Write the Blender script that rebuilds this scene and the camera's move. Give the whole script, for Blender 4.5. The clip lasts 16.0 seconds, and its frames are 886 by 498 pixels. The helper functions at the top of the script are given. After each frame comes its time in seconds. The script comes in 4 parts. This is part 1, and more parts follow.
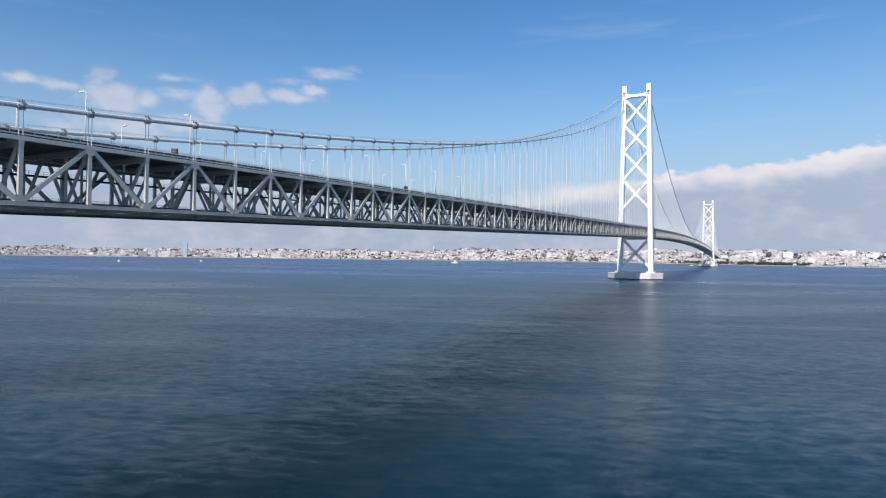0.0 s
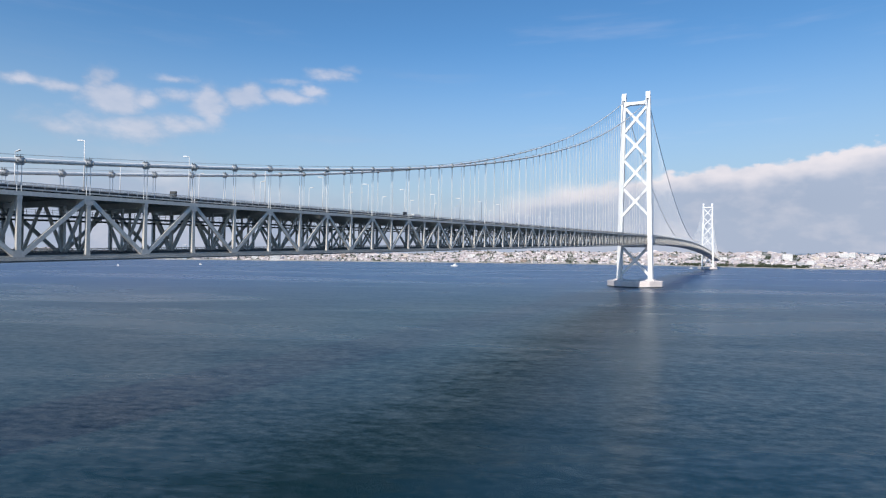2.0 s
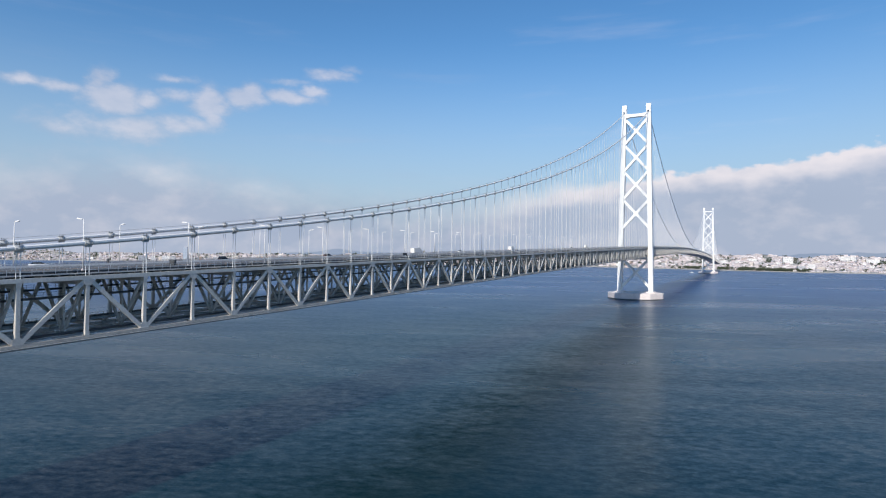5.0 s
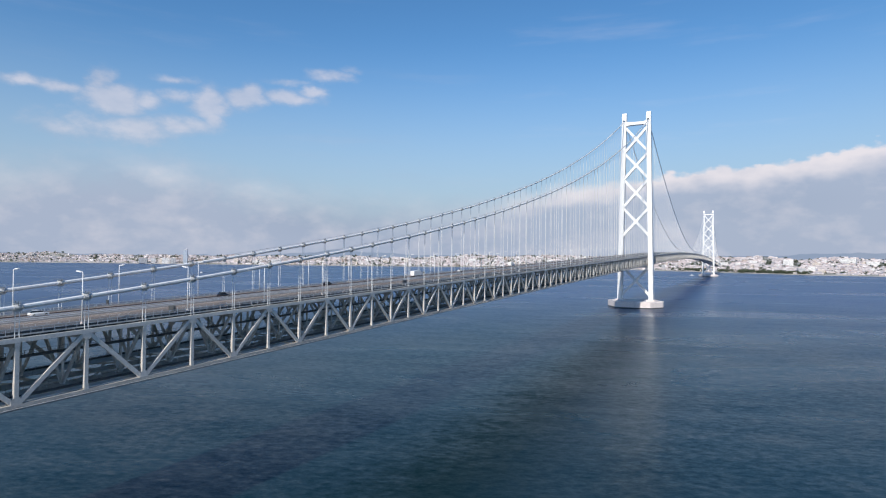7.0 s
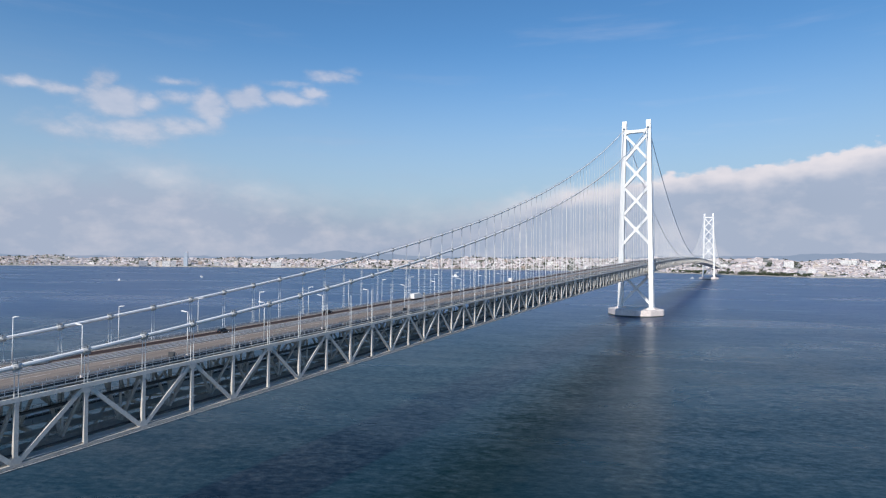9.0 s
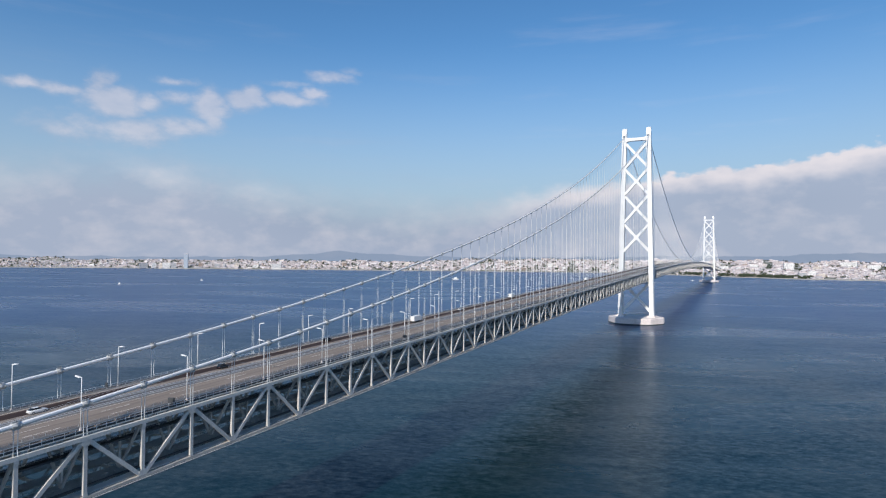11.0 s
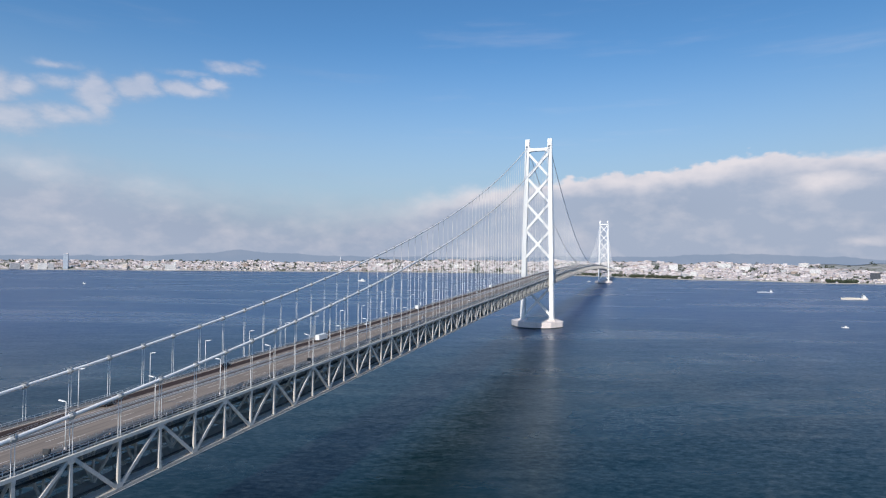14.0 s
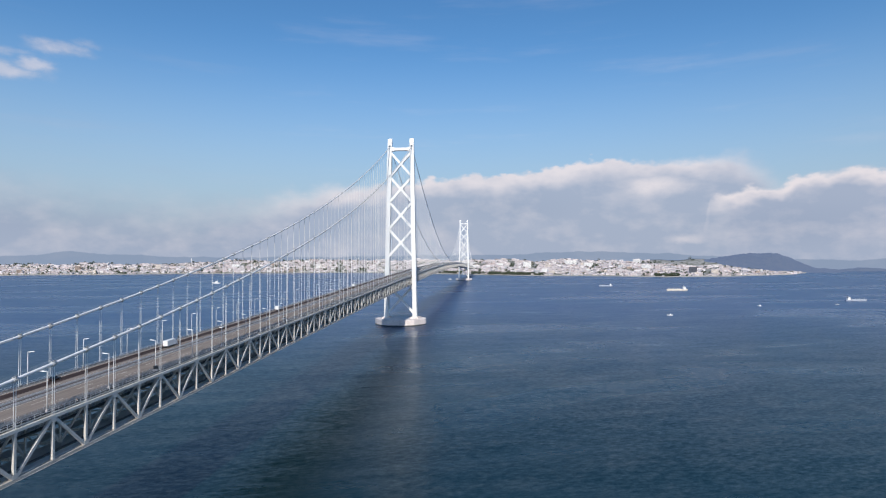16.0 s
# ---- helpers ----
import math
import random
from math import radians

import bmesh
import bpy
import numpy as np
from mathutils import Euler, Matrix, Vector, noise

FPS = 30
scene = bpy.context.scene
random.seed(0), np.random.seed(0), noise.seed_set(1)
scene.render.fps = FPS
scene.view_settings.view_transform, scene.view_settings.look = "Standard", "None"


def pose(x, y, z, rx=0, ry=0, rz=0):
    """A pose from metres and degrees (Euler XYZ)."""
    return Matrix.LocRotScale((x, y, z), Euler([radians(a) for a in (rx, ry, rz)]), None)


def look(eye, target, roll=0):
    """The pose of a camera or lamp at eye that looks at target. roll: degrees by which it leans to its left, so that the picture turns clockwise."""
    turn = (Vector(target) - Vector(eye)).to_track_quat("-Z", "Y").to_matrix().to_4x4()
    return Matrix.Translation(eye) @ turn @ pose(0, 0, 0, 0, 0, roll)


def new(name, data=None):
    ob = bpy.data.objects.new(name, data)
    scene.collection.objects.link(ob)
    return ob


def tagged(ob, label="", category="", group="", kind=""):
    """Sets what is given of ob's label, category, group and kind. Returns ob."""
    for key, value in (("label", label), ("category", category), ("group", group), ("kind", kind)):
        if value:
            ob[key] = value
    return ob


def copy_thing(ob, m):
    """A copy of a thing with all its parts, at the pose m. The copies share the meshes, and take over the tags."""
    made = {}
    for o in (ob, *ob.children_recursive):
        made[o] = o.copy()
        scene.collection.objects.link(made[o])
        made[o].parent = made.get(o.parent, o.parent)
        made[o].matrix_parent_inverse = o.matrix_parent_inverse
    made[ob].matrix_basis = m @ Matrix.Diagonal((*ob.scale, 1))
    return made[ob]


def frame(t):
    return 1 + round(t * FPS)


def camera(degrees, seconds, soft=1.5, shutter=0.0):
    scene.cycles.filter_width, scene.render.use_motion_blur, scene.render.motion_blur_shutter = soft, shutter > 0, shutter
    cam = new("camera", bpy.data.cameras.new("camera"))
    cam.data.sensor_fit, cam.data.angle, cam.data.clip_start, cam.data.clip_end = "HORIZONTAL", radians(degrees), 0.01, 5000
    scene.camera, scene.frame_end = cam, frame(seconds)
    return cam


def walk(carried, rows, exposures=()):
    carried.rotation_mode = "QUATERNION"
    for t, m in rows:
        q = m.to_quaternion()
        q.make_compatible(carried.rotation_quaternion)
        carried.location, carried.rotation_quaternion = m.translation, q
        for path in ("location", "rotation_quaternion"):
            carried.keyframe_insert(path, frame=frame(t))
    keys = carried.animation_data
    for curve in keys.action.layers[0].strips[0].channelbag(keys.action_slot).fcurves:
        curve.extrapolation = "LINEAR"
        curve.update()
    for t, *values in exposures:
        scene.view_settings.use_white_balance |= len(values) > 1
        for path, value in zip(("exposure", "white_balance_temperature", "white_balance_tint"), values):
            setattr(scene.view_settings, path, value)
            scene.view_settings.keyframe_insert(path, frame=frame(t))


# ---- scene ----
# The camera rises straight up beside the side span, then turns to its right.
cam = camera(74.42, 16.0, 1.15)
EYE_X, EYE_Y = 150.02, -936.18
ROWS = [  # seconds, height, yaw, pitch, lean to the left
    (0.0, 30.95, 27.365, 0.736, 0.677),
    (0.5, 33.84, 27.329, 0.753, 0.659),
    (1.0, 36.22, 27.312, 0.772, 0.648),
    (1.5, 38.83, 27.313, 0.791, 0.644),
    (2.0, 42.07, 27.324, 0.802, 0.641),
    (2.5, 44.97, 27.340, 0.805, 0.640),
    (3.0, 47.76, 27.353, 0.807, 0.642),
    (3.5, 50.79, 27.361, 0.811, 0.647),
    (4.0, 53.83, 27.367, 0.816, 0.654),
    (4.5, 56.95, 27.371, 0.821, 0.660),
    (5.0, 60.11, 27.374, 0.826, 0.664),
    (5.5, 63.25, 27.377, 0.832, 0.665),
    (6.0, 66.33, 27.380, 0.840, 0.660),
    (6.5, 69.28, 27.383, 0.852, 0.649),
    (7.0, 72.07, 27.388, 0.868, 0.631),
    (7.5, 74.88, 27.395, 0.894, 0.603),
    (8.0, 77.92, 27.403, 0.923, 0.572),
    (8.5, 80.82, 27.411, 0.940, 0.539),
    (9.0, 83.82, 27.417, 0.951, 0.509),
    (9.5, 86.82, 27.423, 0.959, 0.487),
    (10.0, 89.82, 27.428, 0.965, 0.475),
    (10.5, 92.79, 27.433, 0.970, 0.473),
    (11.0, 95.72, 27.437, 0.974, 0.482),
    (11.5, 98.60, 27.440, 0.980, 0.503),
    (12.0, 101.41, 27.442, 0.987, 0.538),
    (12.5, 103.69, 27.445, 0.999, 0.581),
    (13.0, 104.92, 27.466, 1.020, 0.625),
    (13.5, 105.14, 25.735, 1.032, 0.650),
    (14.0, 105.12, 18.330, 1.027, 0.611),
    (14.5, 104.86, 13.251, 1.023, 0.499),
    (15.0, 104.69, 9.245, 1.027, 0.341),
    (15.5, 104.36, 5.264, 1.022, 0.153),
    (16.0, 104.08, 4.981, 1.025, -0.041),
]
walk(cam, [(t, pose(EYE_X, EYE_Y, z, 90 + pitch, -lean, yaw)) for t, z, yaw, pitch, lean in ROWS],
     exposures=((0.0, 0.03), (4.0, 0.02), (9.0, -0.05), (16.0, -0.09)))

# ---------------------------------------------------------------- world and sun
SUN_EL, SUN_AZ = 36.0, 175.5          # degrees above the sea; clockwise from the bridge's far end (+y)
sun_dir = Vector((math.sin(radians(SUN_AZ)) * math.cos(radians(SUN_EL)), math.cos(radians(SUN_AZ)) * math.cos(radians(SUN_EL)), math.sin(radians(SUN_EL))))
sun_data = bpy.data.lights.new("sun", "SUN")
sun_data.energy, sun_data.angle, sun_data.color = 4.6, radians(0.5), (1.0, 0.94, 0.86)
sun = new("sun", sun_data)
sun.matrix_world = look(sun_dir * 900, (0, 0, 0))


class Graph:
    """Small shorthand for building node trees."""

    def __init__(self, tree):
        self.tree, self.nodes = tree, tree.nodes
        self.nodes.clear()

    def add(self, kind, **values):
        n = self.nodes.new(kind)
        for k, v in values.items():
            setattr(n, k, v)
        return n

    def link(self, a, b):
        self.tree.links.new(a, b)

    def put(self, socket, v):
        if isinstance(v, bpy.types.NodeSocket):
            self.link(v, socket)
        else:
            socket.default_value = v

    def math(self, op, a, b=0.0, c=0.0, clamp=False):
        n = self.add("ShaderNodeMath", operation=op, use_clamp=clamp)
        for s, v in zip(n.inputs, (a, b, c)):
            self.put(s, v)
        return n.outputs[0]

    def smooth(self, v, a, b, lo=0.0, hi=1.0):
        n = self.add("ShaderNodeMapRange", interpolation_type="SMOOTHSTEP")
        for s, x in zip(n.inputs, (v, a, b, lo, hi)):
            self.put(s, x)
        return n.outputs[0]

    def noise(self, vector, scale, detail=4.0, rough=0.55, out="Fac", distortion=0.0):
        n = self.add("ShaderNodeTexNoise")
        if vector is not None:
            self.link(vector, n.inputs["Vector"])
        n.inputs["Scale"].default_value, n.inputs["Detail"].default_value = scale, detail
        n.inputs["Roughness"].default_value, n.inputs["Distortion"].default_value = rough, distortion
        return n.outputs[out]

    def mix(self, fac, a, b, blend="MIX"):
        n = self.add("ShaderNodeMix", data_type="RGBA", blend_type=blend)
        self.put(n.inputs["Factor"], fac)
        for s, v in zip([s for s in n.inputs if s.type == "RGBA"], (a, b)):
            self.put(s, (*v, 1.0) if isinstance(v, tuple) and len(v) == 3 else v)
        return [s for s in n.outputs if s.type == "RGBA"][0]

    def ramp(self, fac, stops, mode="LINEAR"):
        n = self.add("ShaderNodeValToRGB")
        n.color_ramp.interpolation = mode
        el = n.color_ramp.elements
        while len(el) < len(stops):
            el.new(0.5)
        for e, (pos, col) in zip(el, stops):
            e.position, e.color = pos, (*col, 1.0) if isinstance(col, tuple) else (col, col, col, 1.0)
        self.put(n.inputs[0], fac)
        return n.outputs[0]

    def scale(self, vector, xyz):
        n = self.add("ShaderNodeVectorMath", operation="MULTIPLY")
        self.link(vector, n.inputs[0])
        n.inputs[1].default_value = xyz
        return n.outputs[0]


world = bpy.data.worlds.new("sky")
scene.world = world
world.use_nodes = True
g = Graph(world.node_tree)
sky = g.add("ShaderNodeTexSky", sky_type="NISHITA", sun_disc=False, sun_elevation=radians(SUN_EL), sun_rotation=radians(SUN_AZ),
            air_density=1.0, dust_density=0.25, ozone_density=1.2, altitude=60.0)
way = g.add("ShaderNodeTexCoord").outputs["Generated"]
sep = g.add("ShaderNodeSeparateXYZ")
g.link(way, sep.inputs[0])
az = g.math("MULTIPLY", g.math("ARCTAN2", sep.outputs[0], sep.outputs[1]), 57.29578)     # bearing from +y, degrees
el = g.math("MULTIPLY", g.math("ARCSINE", sep.outputs[2]), 57.29578)
flat = g.add("ShaderNodeCombineXYZ")
g.link(az, flat.inputs[0])
g.link(g.math("MULTIPLY", el, 1.7), flat.inputs[1])
flat = flat.outputs[0]
fluff = g.noise(flat, 0.42, 6.0, 0.58)
wisp = g.noise(flat, 0.16, 5.0, 0.5)
shift = g.add("ShaderNodeVectorMath", operation="MULTIPLY_ADD")          # curls the clouds' outlines
g.link(g.noise(flat, 0.33, 5.0, 0.6, "Color"), shift.inputs[0])
shift.inputs[1].default_value, shift.inputs[2].default_value = (2.4, 1.1, 0.0), (-1.2, -0.55, 0.0)
curl = g.add("ShaderNodeSeparateXYZ")
g.link(shift.outputs[0], curl.inputs[0])
puffy = g.add("ShaderNodeTexVoronoi", feature="SMOOTH_F1", distance="EUCLIDEAN")
g.link(flat, puffy.inputs["Vector"])
puffy.inputs["Scale"].default_value, puffy.inputs["Smoothness"].default_value, puffy.inputs["Detail"].default_value = 0.55, 0.7, 2.0
bumps = g.math("SUBTRACT", 0.5, puffy.outputs["Distance"])
az01 = g.math("DIVIDE", g.math("ADD", az, 180.0), 360.0, clamp=True)


def by_bearing(stops, top=1.0):
    return g.math("MULTIPLY", g.ramp(az01, [(a / 360 + 0.5, v / top) for a, v in stops]), top)


# the long bank over the far coast: height of its upper edge by bearing
edge = by_bearing(((-180, 7.0), (-65, 7.2), (-61, 8.0), (-53, 8.6), (-44, 6.9), (-37, 5.7), (-29, 5.4), (-23, 5.7), (-16, 7.2), (-6, 8.1), (-2, 8.6), (1, 8.3), (6, 9.0),
                   (10.5, 9.9), (14, 9.4), (18, 9.3), (21.5, 9.6), (23.5, 8.7), (25, 6.6), (27, 5.0), (180, 5.0)), 20.0)
soft = by_bearing(((-180, 0.5), (-50, 0.45), (-30, 0.5), (-18, 0.2), (-6, 0.035), (12, 0.035), (19, 0.1), (24, 0.3), (180, 0.5)))
ragged = g.math("ADD", g.math("MULTIPLY", g.math("SUBTRACT", fluff, 0.5), 1.1), g.math("MULTIPLY", bumps, 0.8))
rise = g.math("ADD", g.math("SUBTRACT", edge, el), ragged)
band = g.math("MULTIPLY", soft, 9.0)
bank = g.smooth(rise, g.math("MULTIPLY", band, -0.5), band)
# a nearer bank that begins over the headland
edge_near = by_bearing(((-180, 0.0), (18.5, 0.0), (19.5, 5.6), (22, 6.4), (25.3, 6.8), (27, 7.7), (30, 7.8), (33, 7.6), (60, 7.5), (90, 6.0), (180, 5.0)), 20.0)
rise_near = g.math("ADD", g.math("SUBTRACT", edge_near, el), g.math("MULTIPLY", ragged, 1.2))
bank_near = g.math("MULTIPLY", g.smooth(rise_near, -0.25, 0.5), g.smooth(az, 18.7, 21.5))
# loose puffs above the bank: bearing, elevation, half-widths, strength
PUFFS = ((-63.2, 13.6, 2.08, 0.47, 0.80), (-60.9, 13.5, 2.60, 0.54, 0.80), (-58.1, 14.5, 0.98, 1.01, 0.95), (-57.0, 13.0, 2.47, 1.28, 1.20), (-54.6, 13.3, 2.08, 0.81, 0.95),
         (-52.2, 13.8, 1.95, 0.61, 0.80), (-51.9, 15.3, 2.08, 0.41, 0.70), (-49.4, 13.5, 1.69, 1.42, 1.20), (-49.2, 12.4, 1.04, 1.22, 0.90), (-46.4, 14.4, 2.34, 0.81, 1.15),
         (-45.8, 15.0, 1.17, 0.81, 1.00), (-42.6, 14.8, 2.86, 0.68, 1.10), (-40.2, 15.4, 1.43, 0.54, 0.95), (-42.3, 16.1, 2.34, 0.34, 0.60), (-38.6, 16.9, 2.60, 0.54, 0.75),
         (-36.6, 17.5, 1.56, 0.41, 0.60), (-51.8, 11.5, 3.12, 0.81, 0.95), (-55.4, 10.8, 2.86, 1.35, 1.00), (-59.2, 10.5, 4.16, 1.22, 0.70))
GLEAMS = ((15.3, 6.8, 2.6, 0.8, 0.8), (-1.3, 7.6, 3.0, 0.7, 0.5), (17.7, 1.9, 1.3, 0.35, 0.55), (-53.0, 7.3, 2.6, 0.8, 0.45), (-45.0, 6.2, 2.0, 0.7, 0.4))
GLOOM = ((-39.0, 4.2, 6.0, 2.4, 0.5), (-30.0, 2.0, 6.0, 1.6, 0.35), (26.0, 3.0, 5.0, 1.6, 0.4), (2.0, 5.0, 5.0, 1.3, 0.3))


def blobs(rows, a_at, e_at):
    total = None
    for a, e, wa, we, k in rows:
        d = g.math("SQRT", g.math("ADD", g.math("POWER", g.math("DIVIDE", g.math("SUBTRACT", a_at, a), wa), 2.0),
                                  g.math("POWER", g.math("DIVIDE", g.math("SUBTRACT", e_at, e), we), 2.0)))
        one = g.smooth(d, 1.9, 0.0, 0.0, k)
        total = one if total is None else g.math("MAXIMUM", total, one)
    return total


az_curl, el_curl = g.math("ADD", az, curl.outputs[0]), g.math("ADD", el, curl.outputs[1])
puffs = g.smooth(g.math("ADD", blobs(PUFFS, az_curl, el_curl), g.math("MULTIPLY", g.math("SUBTRACT", fluff, 0.5), 0.9)), 0.14, 1.0)
puffs = g.math("MULTIPLY", puffs, 0.62)
streaks = g.math("MULTIPLY", g.smooth(g.noise(g.scale(flat, (0.35, 1.6, 1.0)), 0.12, 5.0, 0.6), 0.52, 0.8), g.smooth(el, 34.0, 16.0, 0.0, 0.16))
cover = g.math("MAXIMUM", g.math("MAXIMUM", g.math("MULTIPLY", bank, 0.88), g.math("MULTIPLY", bank_near, 0.94)), g.math("MAXIMUM", puffs, streaks), clamp=True)
# clouds are bright along their sunlit tops and greyer below
patchy = g.math("ADD", g.math("MULTIPLY", g.math("SUBTRACT", wisp, 0.45), 1.2), g.math("MULTIPLY", g.math("SUBTRACT", fluff, 0.5), 0.7))
top_light = g.math("MULTIPLY", g.smooth(rise, 2.5, 0.1), g.smooth(soft, 0.5, 0.1, 0.1, 0.9))
near_light = g.math("MULTIPLY", g.smooth(rise_near, 1.9, 0.2), 0.95)
lit = g.math("ADD", g.math("MULTIPLY", top_light, g.math("SUBTRACT", 1.0, bank_near)), g.math("MULTIPLY", near_light, bank_near))
lit = g.math("MAXIMUM", g.math("MAXIMUM", lit, blobs(GLEAMS, az_curl, el_curl)), g.math("MULTIPLY", puffs, 0.9))
lit = g.math("ADD", lit, patchy, clamp=True)
shade = g.mix(blobs(GLOOM, az, el), (0.400, 0.462, 0.605), (0.30, 0.37, 0.52))
cloud = g.mix(lit, shade, (0.870, 0.805, 0.835))
vivid = g.add("ShaderNodeHueSaturation")                      # the film's strong blue
vivid.inputs["Saturation"].default_value, vivid.inputs["Hue"].default_value = 1.33, 0.502
g.link(sky.outputs[0], vivid.inputs["Color"])
sky_light = g.add("ShaderNodeVectorMath", operation="SCALE")
g.link(vivid.outputs[0], sky_light.inputs[0])
sky_light.inputs["Scale"].default_value = 0.137
blue = sky_light.outputs[0]
# low haze
haze = g.smooth(el, 21.0, 0.0, 0.0, 0.94)
seen = g.mix(haze, blue, (0.355, 0.455, 0.585))
seen = g.mix(cover, seen, cloud)
# far ridges, tens of kilometres off, drawn into the sky with haze in their colour
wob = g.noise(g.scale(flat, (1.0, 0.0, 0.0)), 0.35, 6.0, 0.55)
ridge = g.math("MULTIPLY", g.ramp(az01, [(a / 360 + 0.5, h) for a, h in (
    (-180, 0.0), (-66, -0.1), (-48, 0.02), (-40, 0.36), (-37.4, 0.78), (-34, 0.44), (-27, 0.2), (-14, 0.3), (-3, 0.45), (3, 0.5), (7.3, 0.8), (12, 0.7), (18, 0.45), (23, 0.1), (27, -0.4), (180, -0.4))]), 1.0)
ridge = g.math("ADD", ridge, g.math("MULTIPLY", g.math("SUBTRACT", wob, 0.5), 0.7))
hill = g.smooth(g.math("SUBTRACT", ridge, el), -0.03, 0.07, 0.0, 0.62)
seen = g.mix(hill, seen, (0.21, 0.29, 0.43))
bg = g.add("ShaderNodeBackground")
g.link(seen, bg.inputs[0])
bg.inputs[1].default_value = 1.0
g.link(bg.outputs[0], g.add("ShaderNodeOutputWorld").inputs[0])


# ---------------------------------------------------------------- materials
def material(name, build):
    m = bpy.data.materials.new(name)
    m.use_nodes = True
    gr = Graph(m.node_tree)
    b = gr.add("ShaderNodeBsdfPrincipled")
    gr.link(b.outputs[0], gr.add("ShaderNodeOutputMaterial").inputs[0])
    build(gr, b)
    return m


def worn(name, colour, rough=0.5, metal=0.0, vary=0.12, dirt=0.25, size=0.6, bump=0.02, random_tint=0.0, streak=False):
    """Painted or mineral surface with broad stains, fine grain and slight relief."""
    def build(gr, b):
        pos = gr.add("ShaderNodeNewGeometry").outputs["Position"]
        grain = gr.noise(pos, 3.0 / size, 5.0, 0.6)
        stain = gr.noise(gr.scale(pos, (1.0, 1.0, 0.25) if streak else (1.0, 1.0, 1.0)), 0.25 / size, 4.0, 0.6)
        c = gr.mix(gr.smooth(grain, 0.3, 0.7), tuple(x * (1 - vary) for x in colour), tuple(min(1, x * (1 + vary)) for x in colour))
        c = gr.mix(gr.smooth(stain, 0.48, 0.78, 0.0, dirt), c, tuple(x * 0.45 for x in colour))
        if random_tint:
            r = gr.add("ShaderNodeObjectInfo").outputs["Random"]
            h = gr.add("ShaderNodeHueSaturation")
            gr.link(gr.math("ADD", 1.0 - random_tint, gr.math("MULTIPLY", r, 2 * random_tint)), h.inputs["Value"])
            gr.link(c, h.inputs["Color"])
            c = h.outputs[0]
        gr.link(c, b.inputs["Base Color"])
        gr.link(gr.smooth(grain, 0.2, 0.8, rough - 0.08, rough + 0.1), b.inputs["Roughness"])
        b.inputs["Metallic"].default_value = metal
        if bump:
            n = gr.add("ShaderNodeBump")
            n.inputs["Strength"].default_value, n.inputs["Distance"].default_value = 0.3, bump
            gr.link(grain, n.inputs["Height"])
            gr.link(n.outputs[0], b.inputs["Normal"])
    return material(name, build)


PAINT_TOWER = worn("tower_paint", (0.80, 0.81, 0.80), 0.45, vary=0.04, dirt=0.10, size=6.0, bump=0.0, streak=True)
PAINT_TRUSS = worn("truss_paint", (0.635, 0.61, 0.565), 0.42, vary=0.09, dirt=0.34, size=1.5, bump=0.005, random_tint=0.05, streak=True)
CHORD_PAINT = worn("dark_chord_paint", (0.44, 0.42, 0.39), 0.5, vary=0.14, dirt=0.5, size=1.2, bump=0.005, streak=True)
PAINT_DULL = worn("floor_steel", (0.36, 0.345, 0.325), 0.6, vary=0.12, dirt=0.35, size=1.5, bump=0.005)
CABLE_PAINT = worn("cable_paint", (0.78, 0.78, 0.77), 0.38, vary=0.06, dirt=0.18, size=1.2, bump=0.01, streak=True)
BAND_PAINT = worn("band_paint", (0.46, 0.47, 0.47), 0.45, vary=0.12, dirt=0.35, size=0.5, bump=0.01)
HANGER_COAT = worn("white_hanger_coat", (0.80, 0.80, 0.78), 0.4, vary=0.03, dirt=0.05, size=1.0, bump=0.0)
GALVANISED = worn("galvanised_steel", (0.74, 0.74, 0.73), 0.45, metal=0.0, vary=0.08, dirt=0.15, size=0.6, bump=0.0)
RAIL_STEEL = worn("weathered_rail_steel", (0.34, 0.31, 0.29), 0.55, vary=0.12, dirt=0.35, size=0.5)
# dark grey puts the shade below the bottom chords into the colour, besides grime
SHADE_STEEL = worn("shaded_grimy_runway_steel", (0.24, 0.24, 0.235), 0.6, vary=0.25, dirt=0.5, size=0.7)
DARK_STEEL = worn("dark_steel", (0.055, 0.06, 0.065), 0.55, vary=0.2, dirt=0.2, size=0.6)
GRATING = worn("rusty_grating", (0.075, 0.055, 0.047), 0.75, vary=0.25, dirt=0.4, size=0.8, bump=0.02)
CONCRETE = worn("pier_concrete", (0.76, 0.68, 0.64), 0.8, vary=0.12, dirt=0.45, size=5.0, bump=0.05, streak=True)
WET_CONCRETE = worn("wet_concrete", (0.06, 0.065, 0.06), 0.4, vary=0.2, dirt=0.4, size=3.0)
FITTINGS = worn("grey_brown_fittings", (0.20, 0.17, 0.155), 0.6, vary=0.5, dirt=0.5, size=0.5)
WHITE_LINE = worn("road_paint", (0.60, 0.57, 0.53), 0.7, vary=0.15, dirt=0.5, size=0.8)
LAMP_GLASS = worn("lamp_lens", (0.75, 0.76, 0.76), 0.25, vary=0.03, dirt=0.05, bump=0.0)
RUBBER = worn("rubber", (0.02, 0.02, 0.02), 0.8)
CHROME = worn("wheel_alloy", (0.55, 0.55, 0.56), 0.3, metal=0.8)
SAND = worn("sand", (0.50, 0.46, 0.39), 0.9, vary=0.1, dirt=0.2, size=12.0, bump=0.1)
RED_PAINT = worn("red_primer", (0.34, 0.07, 0.045), 0.55, dirt=0.3, size=3.0)


